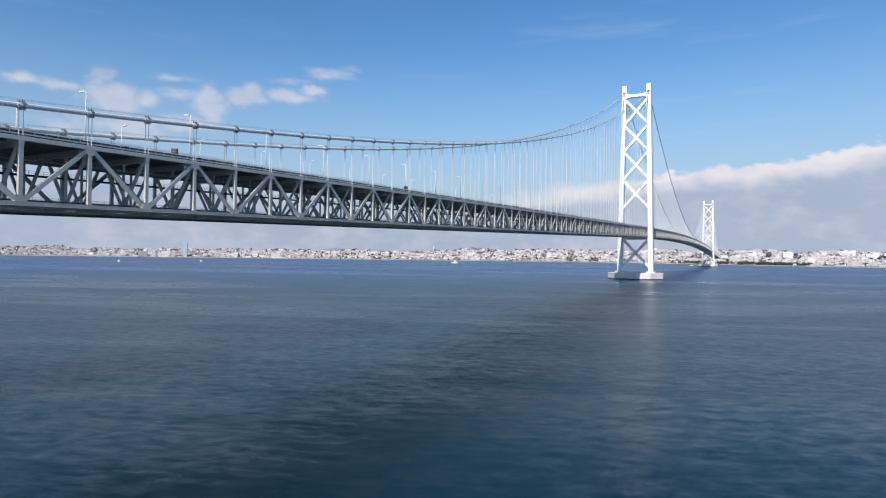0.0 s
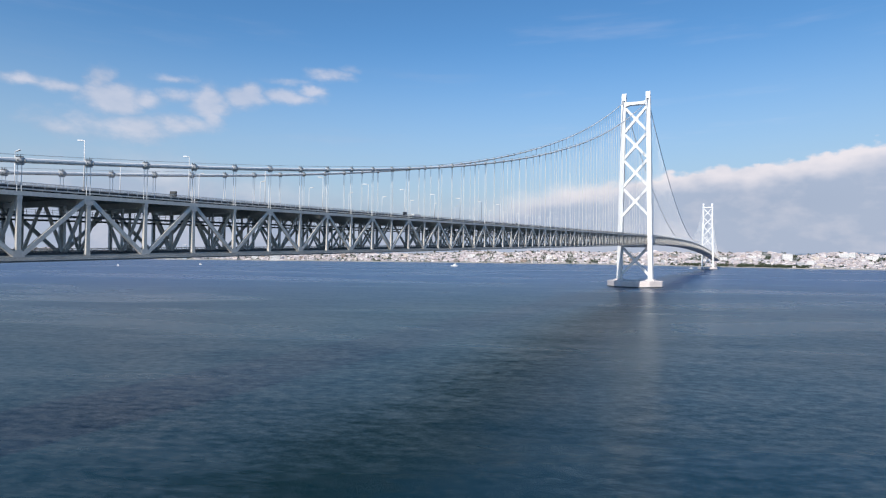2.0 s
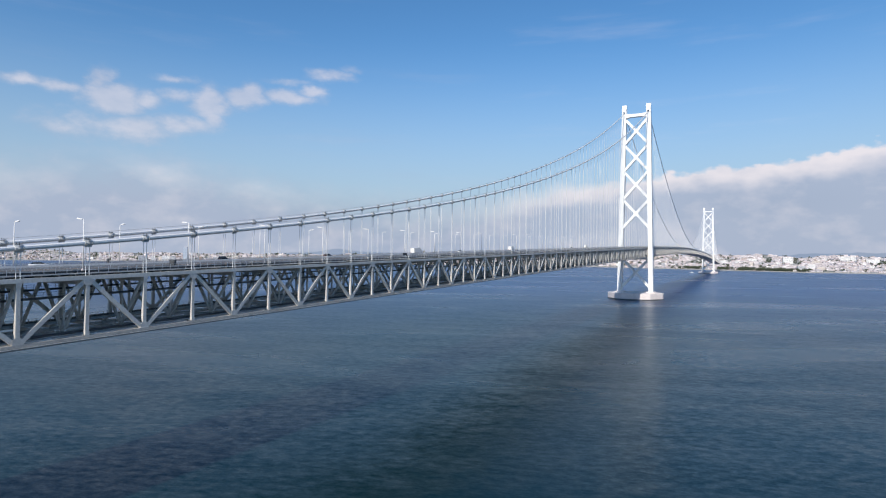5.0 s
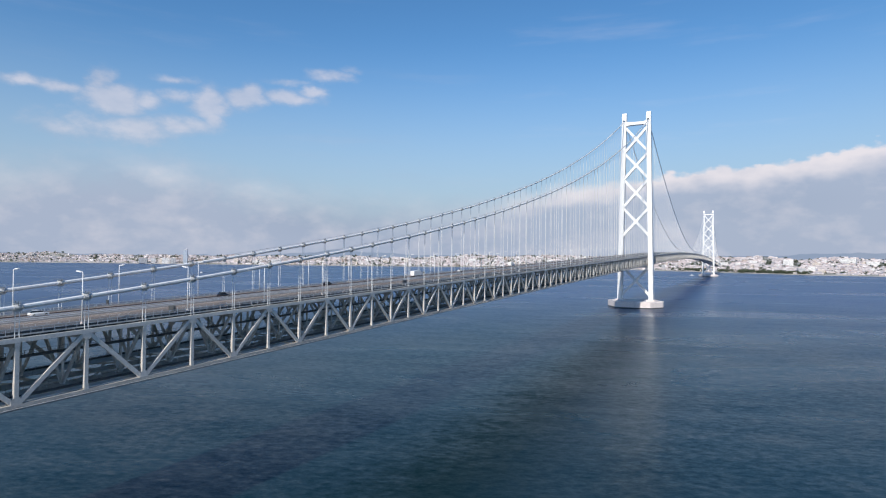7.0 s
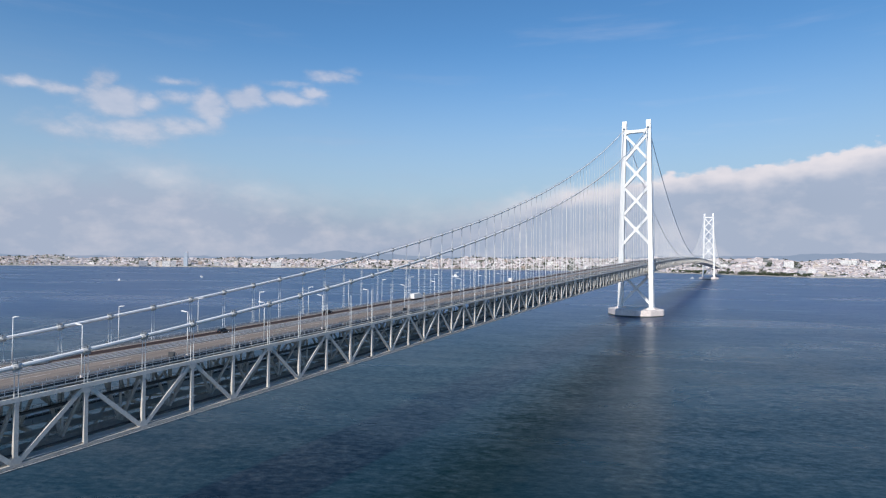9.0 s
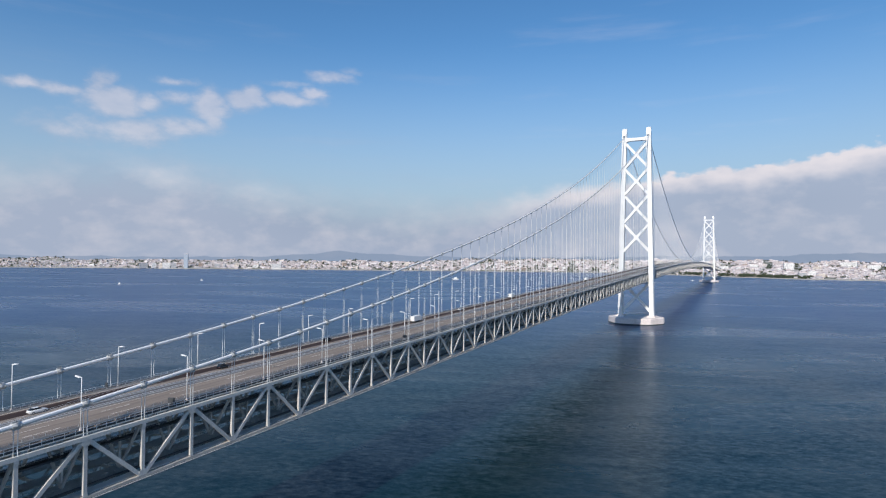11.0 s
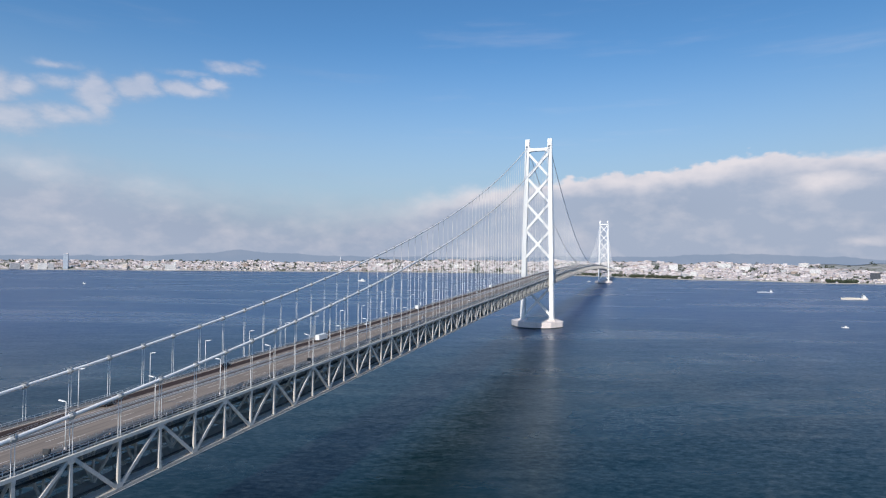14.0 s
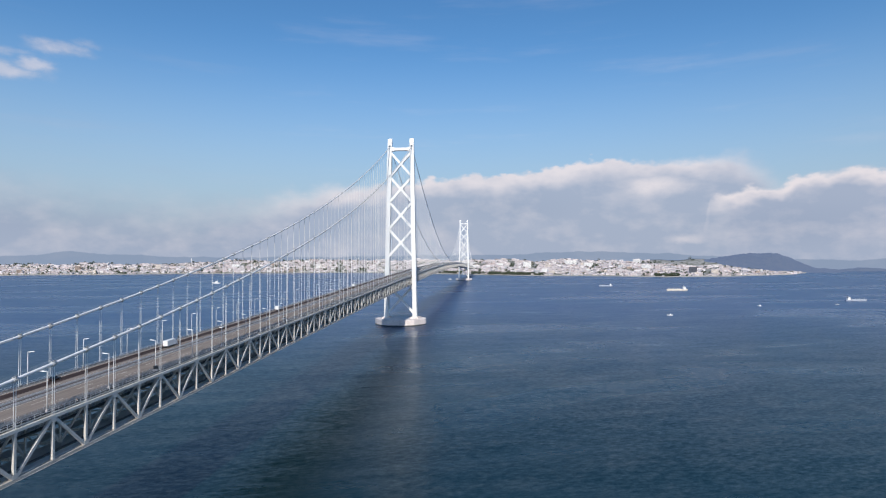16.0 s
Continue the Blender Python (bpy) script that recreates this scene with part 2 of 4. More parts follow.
def asphalt(gr, b, tint=(1.0, 1.0, 1.0)):
    pos = gr.add("ShaderNodeNewGeometry").outputs["Position"]
    fine = gr.noise(pos, 14.0, 3.0, 0.7)
    lanes = gr.noise(gr.scale(pos, (1.0, 0.012, 1.0)), 0.9, 4.0, 0.6)
    patch = gr.noise(gr.scale(pos, (0.6, 0.05, 1.0)), 0.35, 3.0, 0.55)
    shade = [tuple(v * k for v, k in zip(c, tint)) for c in ((0.175, 0.146, 0.125), (0.262, 0.220, 0.190), (0.115, 0.096, 0.084), (0.31, 0.27, 0.24))]
    c = gr.mix(gr.smooth(lanes, 0.35, 0.68), shade[0], shade[1])
    c = gr.mix(gr.smooth(patch, 0.55, 0.75, 0.0, 0.45), c, shade[2])
    c = gr.mix(gr.smooth(fine, 0.25, 0.75, 0.0, 0.18), c, shade[3])
    gr.link(c, b.inputs["Base Color"])
    b.inputs["Roughness"].default_value, b.inputs["Specular IOR Level"].default_value = 0.9, 0.15
    n = gr.add("ShaderNodeBump")
    n.inputs["Strength"].default_value, n.inputs["Distance"].default_value = 0.4, 0.01
    gr.link(fine, n.inputs["Height"])
    gr.link(n.outputs[0], b.inputs["Normal"])


ASPHALT = material("asphalt", asphalt)
DARK_ASPHALT = material("dark_asphalt", lambda gr, b: asphalt(gr, b, (0.20, 0.165, 0.18)))


def sea_water(gr, b):
    pos = gr.add("ShaderNodeNewGeometry").outputs["Position"]
    turn = gr.add("ShaderNodeVectorRotate", rotation_type="Z_AXIS")
    gr.link(pos, turn.inputs[0])
    turn.inputs["Angle"].default_value = radians(-20)
    q = turn.outputs[0]
    calm = gr.smooth(gr.noise(gr.scale(q, (0.30, 1.0, 1.0)), 0.0065, 5.0, 0.6, distortion=0.8), 0.40, 0.70)
    tide = gr.noise(gr.scale(q, (0.25, 1.0, 1.0)), 0.003, 4.0, 0.55, distortion=1.2)
    # wave slopes: long chop and short ripples tilt the normal about the level
    tilt = None
    for vector, size, detail, slope in ((gr.scale(q, (0.40, 1.0, 1.0)), 0.06, 3.0, 0.12), (gr.scale(q, (0.52, 1.0, 1.0)), 0.42, 4.0, 0.26), (gr.scale(q, (0.65, 1.0, 1.0)), 1.7, 3.0, 0.11)):
        n = gr.add("ShaderNodeVectorMath", operation="MULTIPLY_ADD")
        gr.link(gr.noise(vector, size, detail, 0.6, "Color"), n.inputs[0])
        n.inputs[1].default_value, n.inputs[2].default_value = (slope, slope, 0), (-slope / 2, -slope / 2, 0)
        if tilt is None:
            tilt = n.outputs[0]
        else:
            s = gr.add("ShaderNodeVectorMath", operation="ADD")
            gr.link(tilt, s.inputs[0])
            gr.link(n.outputs[0], s.inputs[1])
            tilt = s.outputs[0]
    k = gr.add("ShaderNodeVectorMath", operation="SCALE")
    gr.link(tilt, k.inputs[0])
    gr.link(gr.smooth(calm, 0.0, 1.0, 1.25, 0.85), k.inputs["Scale"])
    up = gr.add("ShaderNodeVectorMath", operation="ADD")
    gr.link(k.outputs[0], up.inputs[0])
    up.inputs[1].default_value = (0, 0, 1)
    n = gr.add("ShaderNodeVectorMath", operation="NORMALIZE")
    gr.link(up.outputs[0], n.inputs[0])
    gr.link(n.outputs[0], b.inputs["Normal"])
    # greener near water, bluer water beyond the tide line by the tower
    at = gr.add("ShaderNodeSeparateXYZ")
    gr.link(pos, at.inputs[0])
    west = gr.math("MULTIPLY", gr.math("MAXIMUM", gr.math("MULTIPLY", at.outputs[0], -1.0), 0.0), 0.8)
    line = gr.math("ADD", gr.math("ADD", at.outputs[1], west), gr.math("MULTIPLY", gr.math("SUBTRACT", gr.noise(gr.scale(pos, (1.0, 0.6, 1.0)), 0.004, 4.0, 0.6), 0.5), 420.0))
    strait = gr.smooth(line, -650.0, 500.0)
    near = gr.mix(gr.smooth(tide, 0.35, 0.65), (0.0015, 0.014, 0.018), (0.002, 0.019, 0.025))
    # extra blue in the far base colour stands in for reflected sky
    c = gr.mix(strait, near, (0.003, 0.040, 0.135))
    lines = gr.noise(gr.scale(q, (0.22, 1.0, 1.0)), 0.02, 6.0, 0.65, distortion=1.5)
    foam = gr.math("MULTIPLY", gr.smooth(gr.math("ABSOLUTE", gr.math("SUBTRACT", lines, 0.5)), 0.016, 0.0), gr.smooth(gr.noise(q, 0.004, 3.0, 0.6), 0.5, 0.62, 0.0, 0.22))
    foam = gr.math("MULTIPLY", foam, gr.smooth(line, -650.0, -250.0))
    c = gr.mix(foam, c, (0.45, 0.52, 0.56))
    # eddies: a ragged tide line beyond the near tower and curls of pale water this side of it
    curls = gr.smooth(gr.noise(gr.scale(q, (0.30, 1.0, 1.0)), 0.022, 6.0, 0.62, distortion=2.2), 0.53, 0.70)
    wander = gr.math("MULTIPLY", gr.math("SUBTRACT", gr.noise(pos, 0.006, 3.0, 0.6), 0.5), 260.0)
    tide_line = gr.math("MULTIPLY", gr.smooth(gr.math("ABSOLUTE", gr.math("SUBTRACT", gr.math("ADD", at.outputs[1], wander), 190.0)), 55.0, 0.0), gr.smooth(at.outputs[0], 40.0, 160.0))
    apart = gr.math("SQRT", gr.math("ADD", gr.math("POWER", gr.math("DIVIDE", gr.math("SUBTRACT", at.outputs[0], 270.0), 260.0), 2.0), gr.math("POWER", gr.math("DIVIDE", gr.math("ADD", at.outputs[1], 230.0), 270.0), 2.0)))
    pale = gr.math("MULTIPLY", curls, gr.math("ADD", gr.math("MULTIPLY", tide_line, 0.32), gr.smooth(apart, 1.0, 0.2, 0.0, 0.12)))
    c = gr.mix(pale, c, (0.42, 0.50, 0.58))
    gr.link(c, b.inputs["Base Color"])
    gr.link(gr.smooth(calm, 0.0, 1.0, 0.31, 0.25), b.inputs["Roughness"])
    b.inputs["IOR"].default_value, b.inputs["Specular IOR Level"].default_value = 1.333, 0.42


SEA = material("sea_water", sea_water)


def per_island(name, stops, rough=0.8, grain=0.08, scale=0.3):
    def build(gr, b):
        geo = gr.add("ShaderNodeNewGeometry")
        c = gr.ramp(geo.outputs["Random Per Island"], stops, "CONSTANT")
        n = gr.noise(geo.outputs["Position"], scale, 4.0, 0.65)
        c = gr.mix(gr.smooth(n, 0.35, 0.7, 0.0, grain * 2), c, (0.12, 0.12, 0.12))
        gr.link(c, b.inputs["Base Color"])
        b.inputs["Roughness"].default_value = rough
    return material(name, build)


HOUSE_WALL = per_island("house_wall", [(0.0, (0.55, 0.50, 0.51)), (0.25, (0.66, 0.61, 0.62)), (0.40, (0.48, 0.42, 0.41)), (0.54, (0.41, 0.40, 0.43)), (0.70, (0.54, 0.46, 0.46)), (0.82, (0.76, 0.72, 0.72)), (0.94, (0.27, 0.23, 0.22))])
HOUSE_ROOF = per_island("house_roof", [(0.0, (0.23, 0.22, 0.25)), (0.3, (0.41, 0.38, 0.40)), (0.5, (0.65, 0.58, 0.58)), (0.62, (0.41, 0.29, 0.25)), (0.75, (0.92, 0.84, 0.83)), (0.9, (0.30, 0.35, 0.46))])


def forest(gr, b):
    pos = gr.add("ShaderNodeNewGeometry").outputs["Position"]
    a = gr.noise(pos, 0.02, 6.0, 0.7)
    f = gr.noise(pos, 0.09, 4.0, 0.7)
    c = gr.mix(gr.smooth(a, 0.35, 0.65), (0.020, 0.030, 0.020), (0.045, 0.050, 0.030))
    c = gr.mix(gr.smooth(f, 0.4, 0.7, 0.0, 0.6), c, (0.06, 0.055, 0.04))
    gr.link(c, b.inputs["Base Color"])
    b.inputs["Roughness"].default_value = 0.9
    n = gr.add("ShaderNodeBump")
    n.inputs["Strength"].default_value, n.inputs["Distance"].default_value = 1.0, 6.0
    gr.link(f, n.inputs["Height"])
    gr.link(n.outputs[0], b.inputs["Normal"])


def haze_glow_hill(gr, b):
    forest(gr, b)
    # blue emission over the forest colour stands in for distance haze
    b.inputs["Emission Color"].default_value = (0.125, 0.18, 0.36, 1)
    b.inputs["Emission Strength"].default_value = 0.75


BACKDROP_HILL = material("backdrop_hill", haze_glow_hill)


def town_ground(gr, b):
    pos = gr.add("ShaderNodeNewGeometry").outputs["Position"]
    a = gr.noise(pos, 0.012, 5.0, 0.65)
    f = gr.noise(pos, 0.06, 3.0, 0.7)
    c = gr.mix(gr.smooth(a, 0.42, 0.6), (0.34, 0.33, 0.31), (0.13, 0.14, 0.10))
    c = gr.mix(gr.smooth(f, 0.45, 0.65, 0.0, 0.7), c, (0.42, 0.40, 0.38))
    gr.link(c, b.inputs["Base Color"])
    b.inputs["Roughness"].default_value = 0.9


TOWN_GROUND = material("town_ground", town_ground)
LEAF = per_island("pine_leaves", [(0.0, (0.03, 0.05, 0.025)), (0.4, (0.045, 0.065, 0.03)), (0.75, (0.07, 0.075, 0.04))], 0.9, 0.1)


def car_paint(name, colour, rough=0.25, coat=0.6):
    def build(gr, b):
        pos = gr.add("ShaderNodeNewGeometry").outputs["Position"]
        c = gr.mix(gr.smooth(gr.noise(pos, 2.5, 4.0, 0.6), 0.5, 0.8, 0.0, 0.25), colour, tuple(x * 0.6 + 0.03 for x in colour))
        gr.link(c, b.inputs["Base Color"])
        b.inputs["Roughness"].default_value, b.inputs["Coat Weight"].default_value = rough, coat
    return material(name, build)


WHITE_PAINT = car_paint("white_car_paint", (0.75, 0.75, 0.74))
BLACK_PAINT = car_paint("black_car_paint", (0.012, 0.012, 0.014))
SILVER_PAINT = car_paint("silver_car_paint", (0.42, 0.43, 0.45))
HULL_PAINT = car_paint("hull_paint", (0.74, 0.68, 0.58), 0.5, 0.0)
HULL_WHITE = car_paint("hull_white", (0.78, 0.78, 0.76), 0.5, 0.0)
HULL_GREY = car_paint("hull_grey", (0.42, 0.46, 0.52), 0.5, 0.0)
HULL_DARK = car_paint("hull_dark", (0.10, 0.12, 0.16), 0.5, 0.0)
GLASS = material("dark_glass", lambda gr, b: (gr.put(b.inputs["Base Color"], (0.015, 0.02, 0.025, 1)), gr.put(b.inputs["Roughness"], 0.08)))


# ---------------------------------------------------------------- mesh helpers
def part(name, bm, mat, parent=None, label="", matrix=None):
    me = bpy.data.meshes.new(name)
    bm.to_mesh(me)
    bm.free()
    for m in mat if isinstance(mat, (list, tuple)) else [mat]:
        me.materials.append(m)
    return place(name, me, parent, label, matrix)


def place(name, me, parent=None, label="", matrix=None):
    ob = new(name, me)
    if parent is not None:
        ob.parent = parent
    if matrix is not None:
        ob.matrix_basis = matrix
    if label:
        ob["label"] = label
    return ob


def thing(name, label, category, group="", kind="", matrix=None):
    ob = tagged(new(name), label, category, group, kind)
    ob.empty_display_size = 0.5
    if matrix is not None:
        ob.matrix_basis = matrix
    return ob


def box(bm, c, s, m=None, mat=0, taper=(1.0, 1.0)):
    """A box of size s about c; its top is scaled by taper."""
    vs = []
    for dz in (-0.5, 0.5):
        tx, ty = (1.0, 1.0) if dz < 0 else taper
        for dx, dy in ((-0.5, -0.5), (0.5, -0.5), (0.5, 0.5), (-0.5, 0.5)):
            v = Vector((c[0] + dx * s[0] * tx, c[1] + dy * s[1] * ty, c[2] + dz * s[2]))
            vs.append(bm.verts.new(m @ v if m else v))
    for f in ((0, 3, 2, 1), (4, 5, 6, 7), (0, 1, 5, 4), (1, 2, 6, 5), (2, 3, 7, 6), (3, 0, 4, 7)):
        bm.faces.new([vs[i] for i in f]).material_index = mat


def beam(bm, a, b, w, h, side=(1, 0, 0), mat=0):
    """A straight box member from a to b; w along side, h across it."""
    a, b = Vector(a), Vector(b)
    d = (b - a).normalized()
    s = Vector(side)
    s = (s - d * s.dot(d)).normalized()
    u = d.cross(s)
    vs = []
    for p in (a, b):
        for x, y in ((-0.5, -0.5), (0.5, -0.5), (0.5, 0.5), (-0.5, 0.5)):
            vs.append(bm.verts.new(p + s * x * w + u * y * h))
    for f in ((0, 1, 2, 3), (7, 6, 5, 4), (0, 4, 5, 1), (1, 5, 6, 2), (2, 6, 7, 3), (3, 7, 4, 0)):
        bm.faces.new([vs[i] for i in f]).material_index = mat


def rod(bm, a, b, r, n=6, r2=None, mat=0):
    a, b = Vector(a), Vector(b)
    d = (b - a).normalized()
    s = d.orthogonal().normalized()
    u = d.cross(s)
    ring = [[bm.verts.new(p + (s * math.cos(t) + u * math.sin(t)) * q) for t in (2 * math.pi * i / n for i in range(n))] for p, q in ((a, r), (b, r2 or r))]
    for i in range(n):
        f = bm.faces.new((ring[0][i], ring[0][(i + 1) % n], ring[1][(i + 1) % n], ring[1][i]))
        f.smooth, f.material_index = n > 6, mat
    bm.faces.new(ring[0][::-1]).material_index = mat
    bm.faces.new(ring[1]).material_index = mat


def sweep(bm, section, ys, height, closed=True, smooth=False):
    """Draws a section of (x, z) points along y; height(y) lifts it."""
    rings = [[bm.verts.new((x, y, z + height(y))) for x, z in section] for y in ys]
    n = len(section)
    for r0, r1 in zip(rings, rings[1:]):
        for i in range(n if closed else n - 1):
            bm.faces.new((r0[i], r0[(i + 1) % n], r1[(i + 1) % n], r1[i])).smooth = smooth
    if closed:
        bm.faces.new(rings[0][::-1])
        bm.faces.new(rings[-1])
    return bm


def rect(x, z, w, h):
    return [(x - w / 2, z - h / 2), (x + w / 2, z - h / 2), (x + w / 2, z + h / 2), (x - w / 2, z + h / 2)]


def chamfer(bm, width):
    bmesh.ops.bevel(bm, geom=bm.edges[:], offset=width, segments=1, affect="EDGES")
    return bm


# ---------------------------------------------------------------- plan of the bridge
SPAN = 1991.0                       # between the towers; the near tower stands at y = 0
PANEL = 14.2
HALF = 17.75                        # cables and trusses, either side of the axis
DEPTH = 13.4                        # between the chords' middles
GRADE = 0.0276
FIRST, TOWER_NODE, LAST = -9, 59, 270


def node_y(k):
    return -841.6 + PANEL * k


def chord_z(y):
    """The height of the top chord's middle."""
    if y < 0:
        return 78.25 + GRADE * y
    if y > SPAN:
        return 78.25 - GRADE * (y - SPAN)
    return 78.25 + GRADE * y * (1 - y / SPAN)


def cable_z(y):
    if y < 0:
        return 288.2 + 0.42187 * y + 0.00018469 * y * y
    if y > SPAN:
        return cable_z(SPAN - y)
    return 288.2 - 4 * 190.5 * (y / SPAN) * (1 - y / SPAN)


NODES = range(FIRST, LAST + 1)
YS = [node_y(k) for k in NODES]
ROAD = 1.60                         # road surface over the chord's middle
WALK = 1.10                         # side walkways over the chord's middle

# ---------------------------------------------------------------- sea
bm = bmesh.new()
ring = []
for r in (0, 6500):
    ring.append([bm.verts.new((150 + r * math.cos(a), -936 + r * math.sin(a), 0)) for a in (2 * math.pi * i / 64 for i in range(64))] if r else [bm.verts.new((150, -936, 0))])
for i in range(64):
    bm.faces.new((ring[0][0], ring[1][i], ring[1][(i + 1) % 64]))
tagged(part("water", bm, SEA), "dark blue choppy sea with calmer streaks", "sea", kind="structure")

# ---------------------------------------------------------------- towers and piers
def pier(at):
    p = thing("tower_pier", "pale concrete tower pier with a dark wet waterline", "pier", "bridge piers", matrix=pose(0, at, 0))
    bm = bmesh.new()
    # six broad faces with clipped corners
    def outline(r, z):
        pts = []
        for i in range(6):
            a = radians(60 * i)
            for d in (-9, 9):
                pts.append(bm.verts.new((r * math.cos(a + radians(d)), r * 0.95 * math.sin(a + radians(d)), z)))
        return pts
    levels = [outline(r, z) for r, z in ((41.0, 1.2), (41.0, 9.0), (40.5, 9.5), (39.9, 9.6))]
    for lo, hi in zip(levels, levels[1:]):
        for i in range(12):
            bm.faces.new((lo[i], lo[(i + 1) % 12], hi[(i + 1) % 12], hi[i]))
    bm.faces.new(levels[-1])
    bm.faces.new(levels[0][::-1])
    part("body", bm, CONCRETE, p)
    bm = bmesh.new()
    rod(bm, (0, 0, -6), (0, 0, 1.4), 41.4, 40)
    part("wet_footing", bm, WET_CONCRETE, p, "dark wet round footing")
    for sx in (-1, 1):
        bm = bmesh.new()
        box(bm, (sx * 23.0, 0, 10.6), (13, 21, 2.2), taper=(0.86, 0.9))
        part("pedestal", bm, CONCRETE, p)
    for a in range(0, 360, 30):
        bm = bmesh.new()
        x, y = 37 * math.cos(radians(a + 15)), 35 * math.sin(radians(a + 15))
        rod(bm, (x, y, 9.5), (x, y, 10.6), 0.06, 5)
        part("bollard", bm, GALVANISED, p)
    return p


LEG_FOOT, LEG_TOP = 11.5, 299.5


def leg_x(z):
    return 23.25 + (HALF - 23.25) * (z - 10) / (LEG_TOP - 10)


def tower(at):
    t = thing("bridge_tower", "tall white-painted steel bridge tower with cross bracing", "bridge tower", "bridge towers", matrix=pose(0, at, 0))
    for sx in (-1, 1):
        bm = bmesh.new()
        rings = []
        for z, long in ((LEG_FOOT, 14.8), (80, 13.6), (190, 11.6), (288, 10.0), (294, 9.6), (LEG_TOP, 6.2)):
            w, n = 3.3, 0.9                                     # half width and the notch at each corner
            l, x0 = long / 2, sx * leg_x(z)
            sec = [(-w + n, -l), (w - n, -l), (w - n, -l + n), (w, -l + n), (w, l - n), (w - n, l - n), (w - n, l), (-w + n, l), (-w + n, l - n), (-w, l - n), (-w, -l + n), (-w + n, -l + n)]
            rings.append([bm.verts.new((x0 + x, y, z + (0.35 * (l + y) if z == LEG_TOP else 0))) for x, y in sec])
        for r0, r1 in zip(rings, rings[1:]):
            for i in range(12):
                bm.faces.new((r0[i], r0[(i + 1) % 12], r1[(i + 1) % 12], r1[i]))
        bm.faces.new(rings[-1])
        bm.faces.new(rings[0][::-1])
        leg = part("leg", bm, PAINT_TOWER, t)
        for z in range(30, 290, 20):                            # field joints
            bm = bmesh.new()
            l = 14.8 - 4.8 * (z - 10) / 278
            box(bm, (sx * leg_x(z), 0, z), (6.72, l - 1.7, 0.25))
            part("joint", bm, PAINT_TOWER, leg)
        bm = bmesh.new()
        box(bm, (sx * HALF, 0, cable_z(0) + 1.2), (3.6, 16, 2.6), taper=(0.7, 0.6))
        part("saddle", bm, PAINT_TOWER, leg)
    # top beam, slightly bowed
    bm = bmesh.new()
    w = leg_x(281) - 3.2
    top = [(-w, 286.5), (-w * 0.55, 285.4), (w * 0.55, 285.4), (w, 286.5), (w, 279.6), (w * 0.6, 281.0), (-w * 0.6, 281.0), (-w, 279.6)]
    faces = [[bm.verts.new((x, y, z)) for x, z in top] for y in (-3.6, 3.6)]
    bm.faces.new(faces[0])
    bm.faces.new(faces[1][::-1])
    for i in range(8):
        bm.faces.new((faces[0][i], faces[1][i], faces[1][(i + 1) % 8], faces[0][(i + 1) % 8]))
    bmesh.ops.recalc_face_normals(bm, faces=bm.faces)
    part("top_beam", bm, PAINT_TOWER, t)
    for hi, lo in ((276.5, 240.5), (236.0, 199.0), (195.0, 155.5), (151.0, 110.5), (61.0, 18.5)):
        xh, xl = leg_x(hi) - 2.9, leg_x(lo) - 2.9
        for sx in (-1, 1):
            bm = bmesh.new()
            beam(bm, (sx * xh, 0, hi), (-sx * xl, 0, lo), 4.6 if sx > 0 else 4.5, 3.7, (0, 1, 0))
            part("brace", bm, PAINT_TOWER, t)
        zc = lo + (hi - lo) * xl / (xl + xh)
        bm = bmesh.new()
        rod(bm, (0, -2.36, zc), (0, 2.36, zc), 3.5, 8)
        part("brace_node", bm, PAINT_TOWER, t)
        for z, x in ((hi, xh), (lo, xl)):                       # gussets where the braces meet the legs
            for sx in (-1, 1):
                bm = bmesh.new()
                s = -1 if z == hi else 1
                tri = [(sx * (x + 0.4), z - 3.6), (sx * (x + 0.4), z + 3.6), (sx * (x - 3.2), z + s * 4.4), (sx * (x - 3.2), z + s * 1.2)]
                a = [bm.verts.new((p, -2.2, q)) for p, q in tri]
                b = [bm.verts.new((p, 2.2, q)) for p, q in tri]
                bm.faces.new(a)
                bm.faces.new(b[::-1])
                for i in range(4):
                    bm.faces.new((a[i], b[i], b[(i + 1) % 4], a[(i + 1) % 4]))
                bmesh.ops.recalc_face_normals(bm, faces=bm.faces)
                part("gusset", bm, PAINT_TOWER, t)
    bm = bmesh.new()
    box(bm, (0, 0, 62.4), (2 * leg_x(62) - 6.4, 5.0, 4.0))
    part("deck_beam", bm, PAINT_TOWER, t)
    return t


for at in (0.0, SPAN):
    pier(at)
    tower(at)

# ---------------------------------------------------------------- stiffening truss and road
deck = thing("bridge_deck", "grey-painted steel truss bridge deck carrying a six-lane motorway", "bridge")
for sx in (-1, 1):
    bm = sweep(bmesh.new(), rect(sx * HALF, 0, 1.0, 0.92), YS, chord_z)
    part("top_chord", bm, PAINT_TRUSS, deck)
    # bottom chords get a darker grey than the top chords
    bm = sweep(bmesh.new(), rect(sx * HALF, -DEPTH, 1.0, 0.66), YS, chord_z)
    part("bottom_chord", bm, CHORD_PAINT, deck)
    bm = sweep(bmesh.new(), rect(sx * (HALF + 0.8), -DEPTH - 0.42, 0.2, 0.14), YS, chord_z)
    part("inspection_rail", bm, PAINT_TRUSS, deck)
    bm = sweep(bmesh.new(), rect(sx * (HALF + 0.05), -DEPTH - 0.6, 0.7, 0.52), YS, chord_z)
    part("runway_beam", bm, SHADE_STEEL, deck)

# one post, one rising and one falling diagonal, shared along the side span
RISE = GRADE * PANEL


def mesh_of(name, bm, mat):
    me = bpy.data.meshes.new(name)
    bm.to_mesh(me)
    bm.free()
    me.materials.append(mat)
    return me


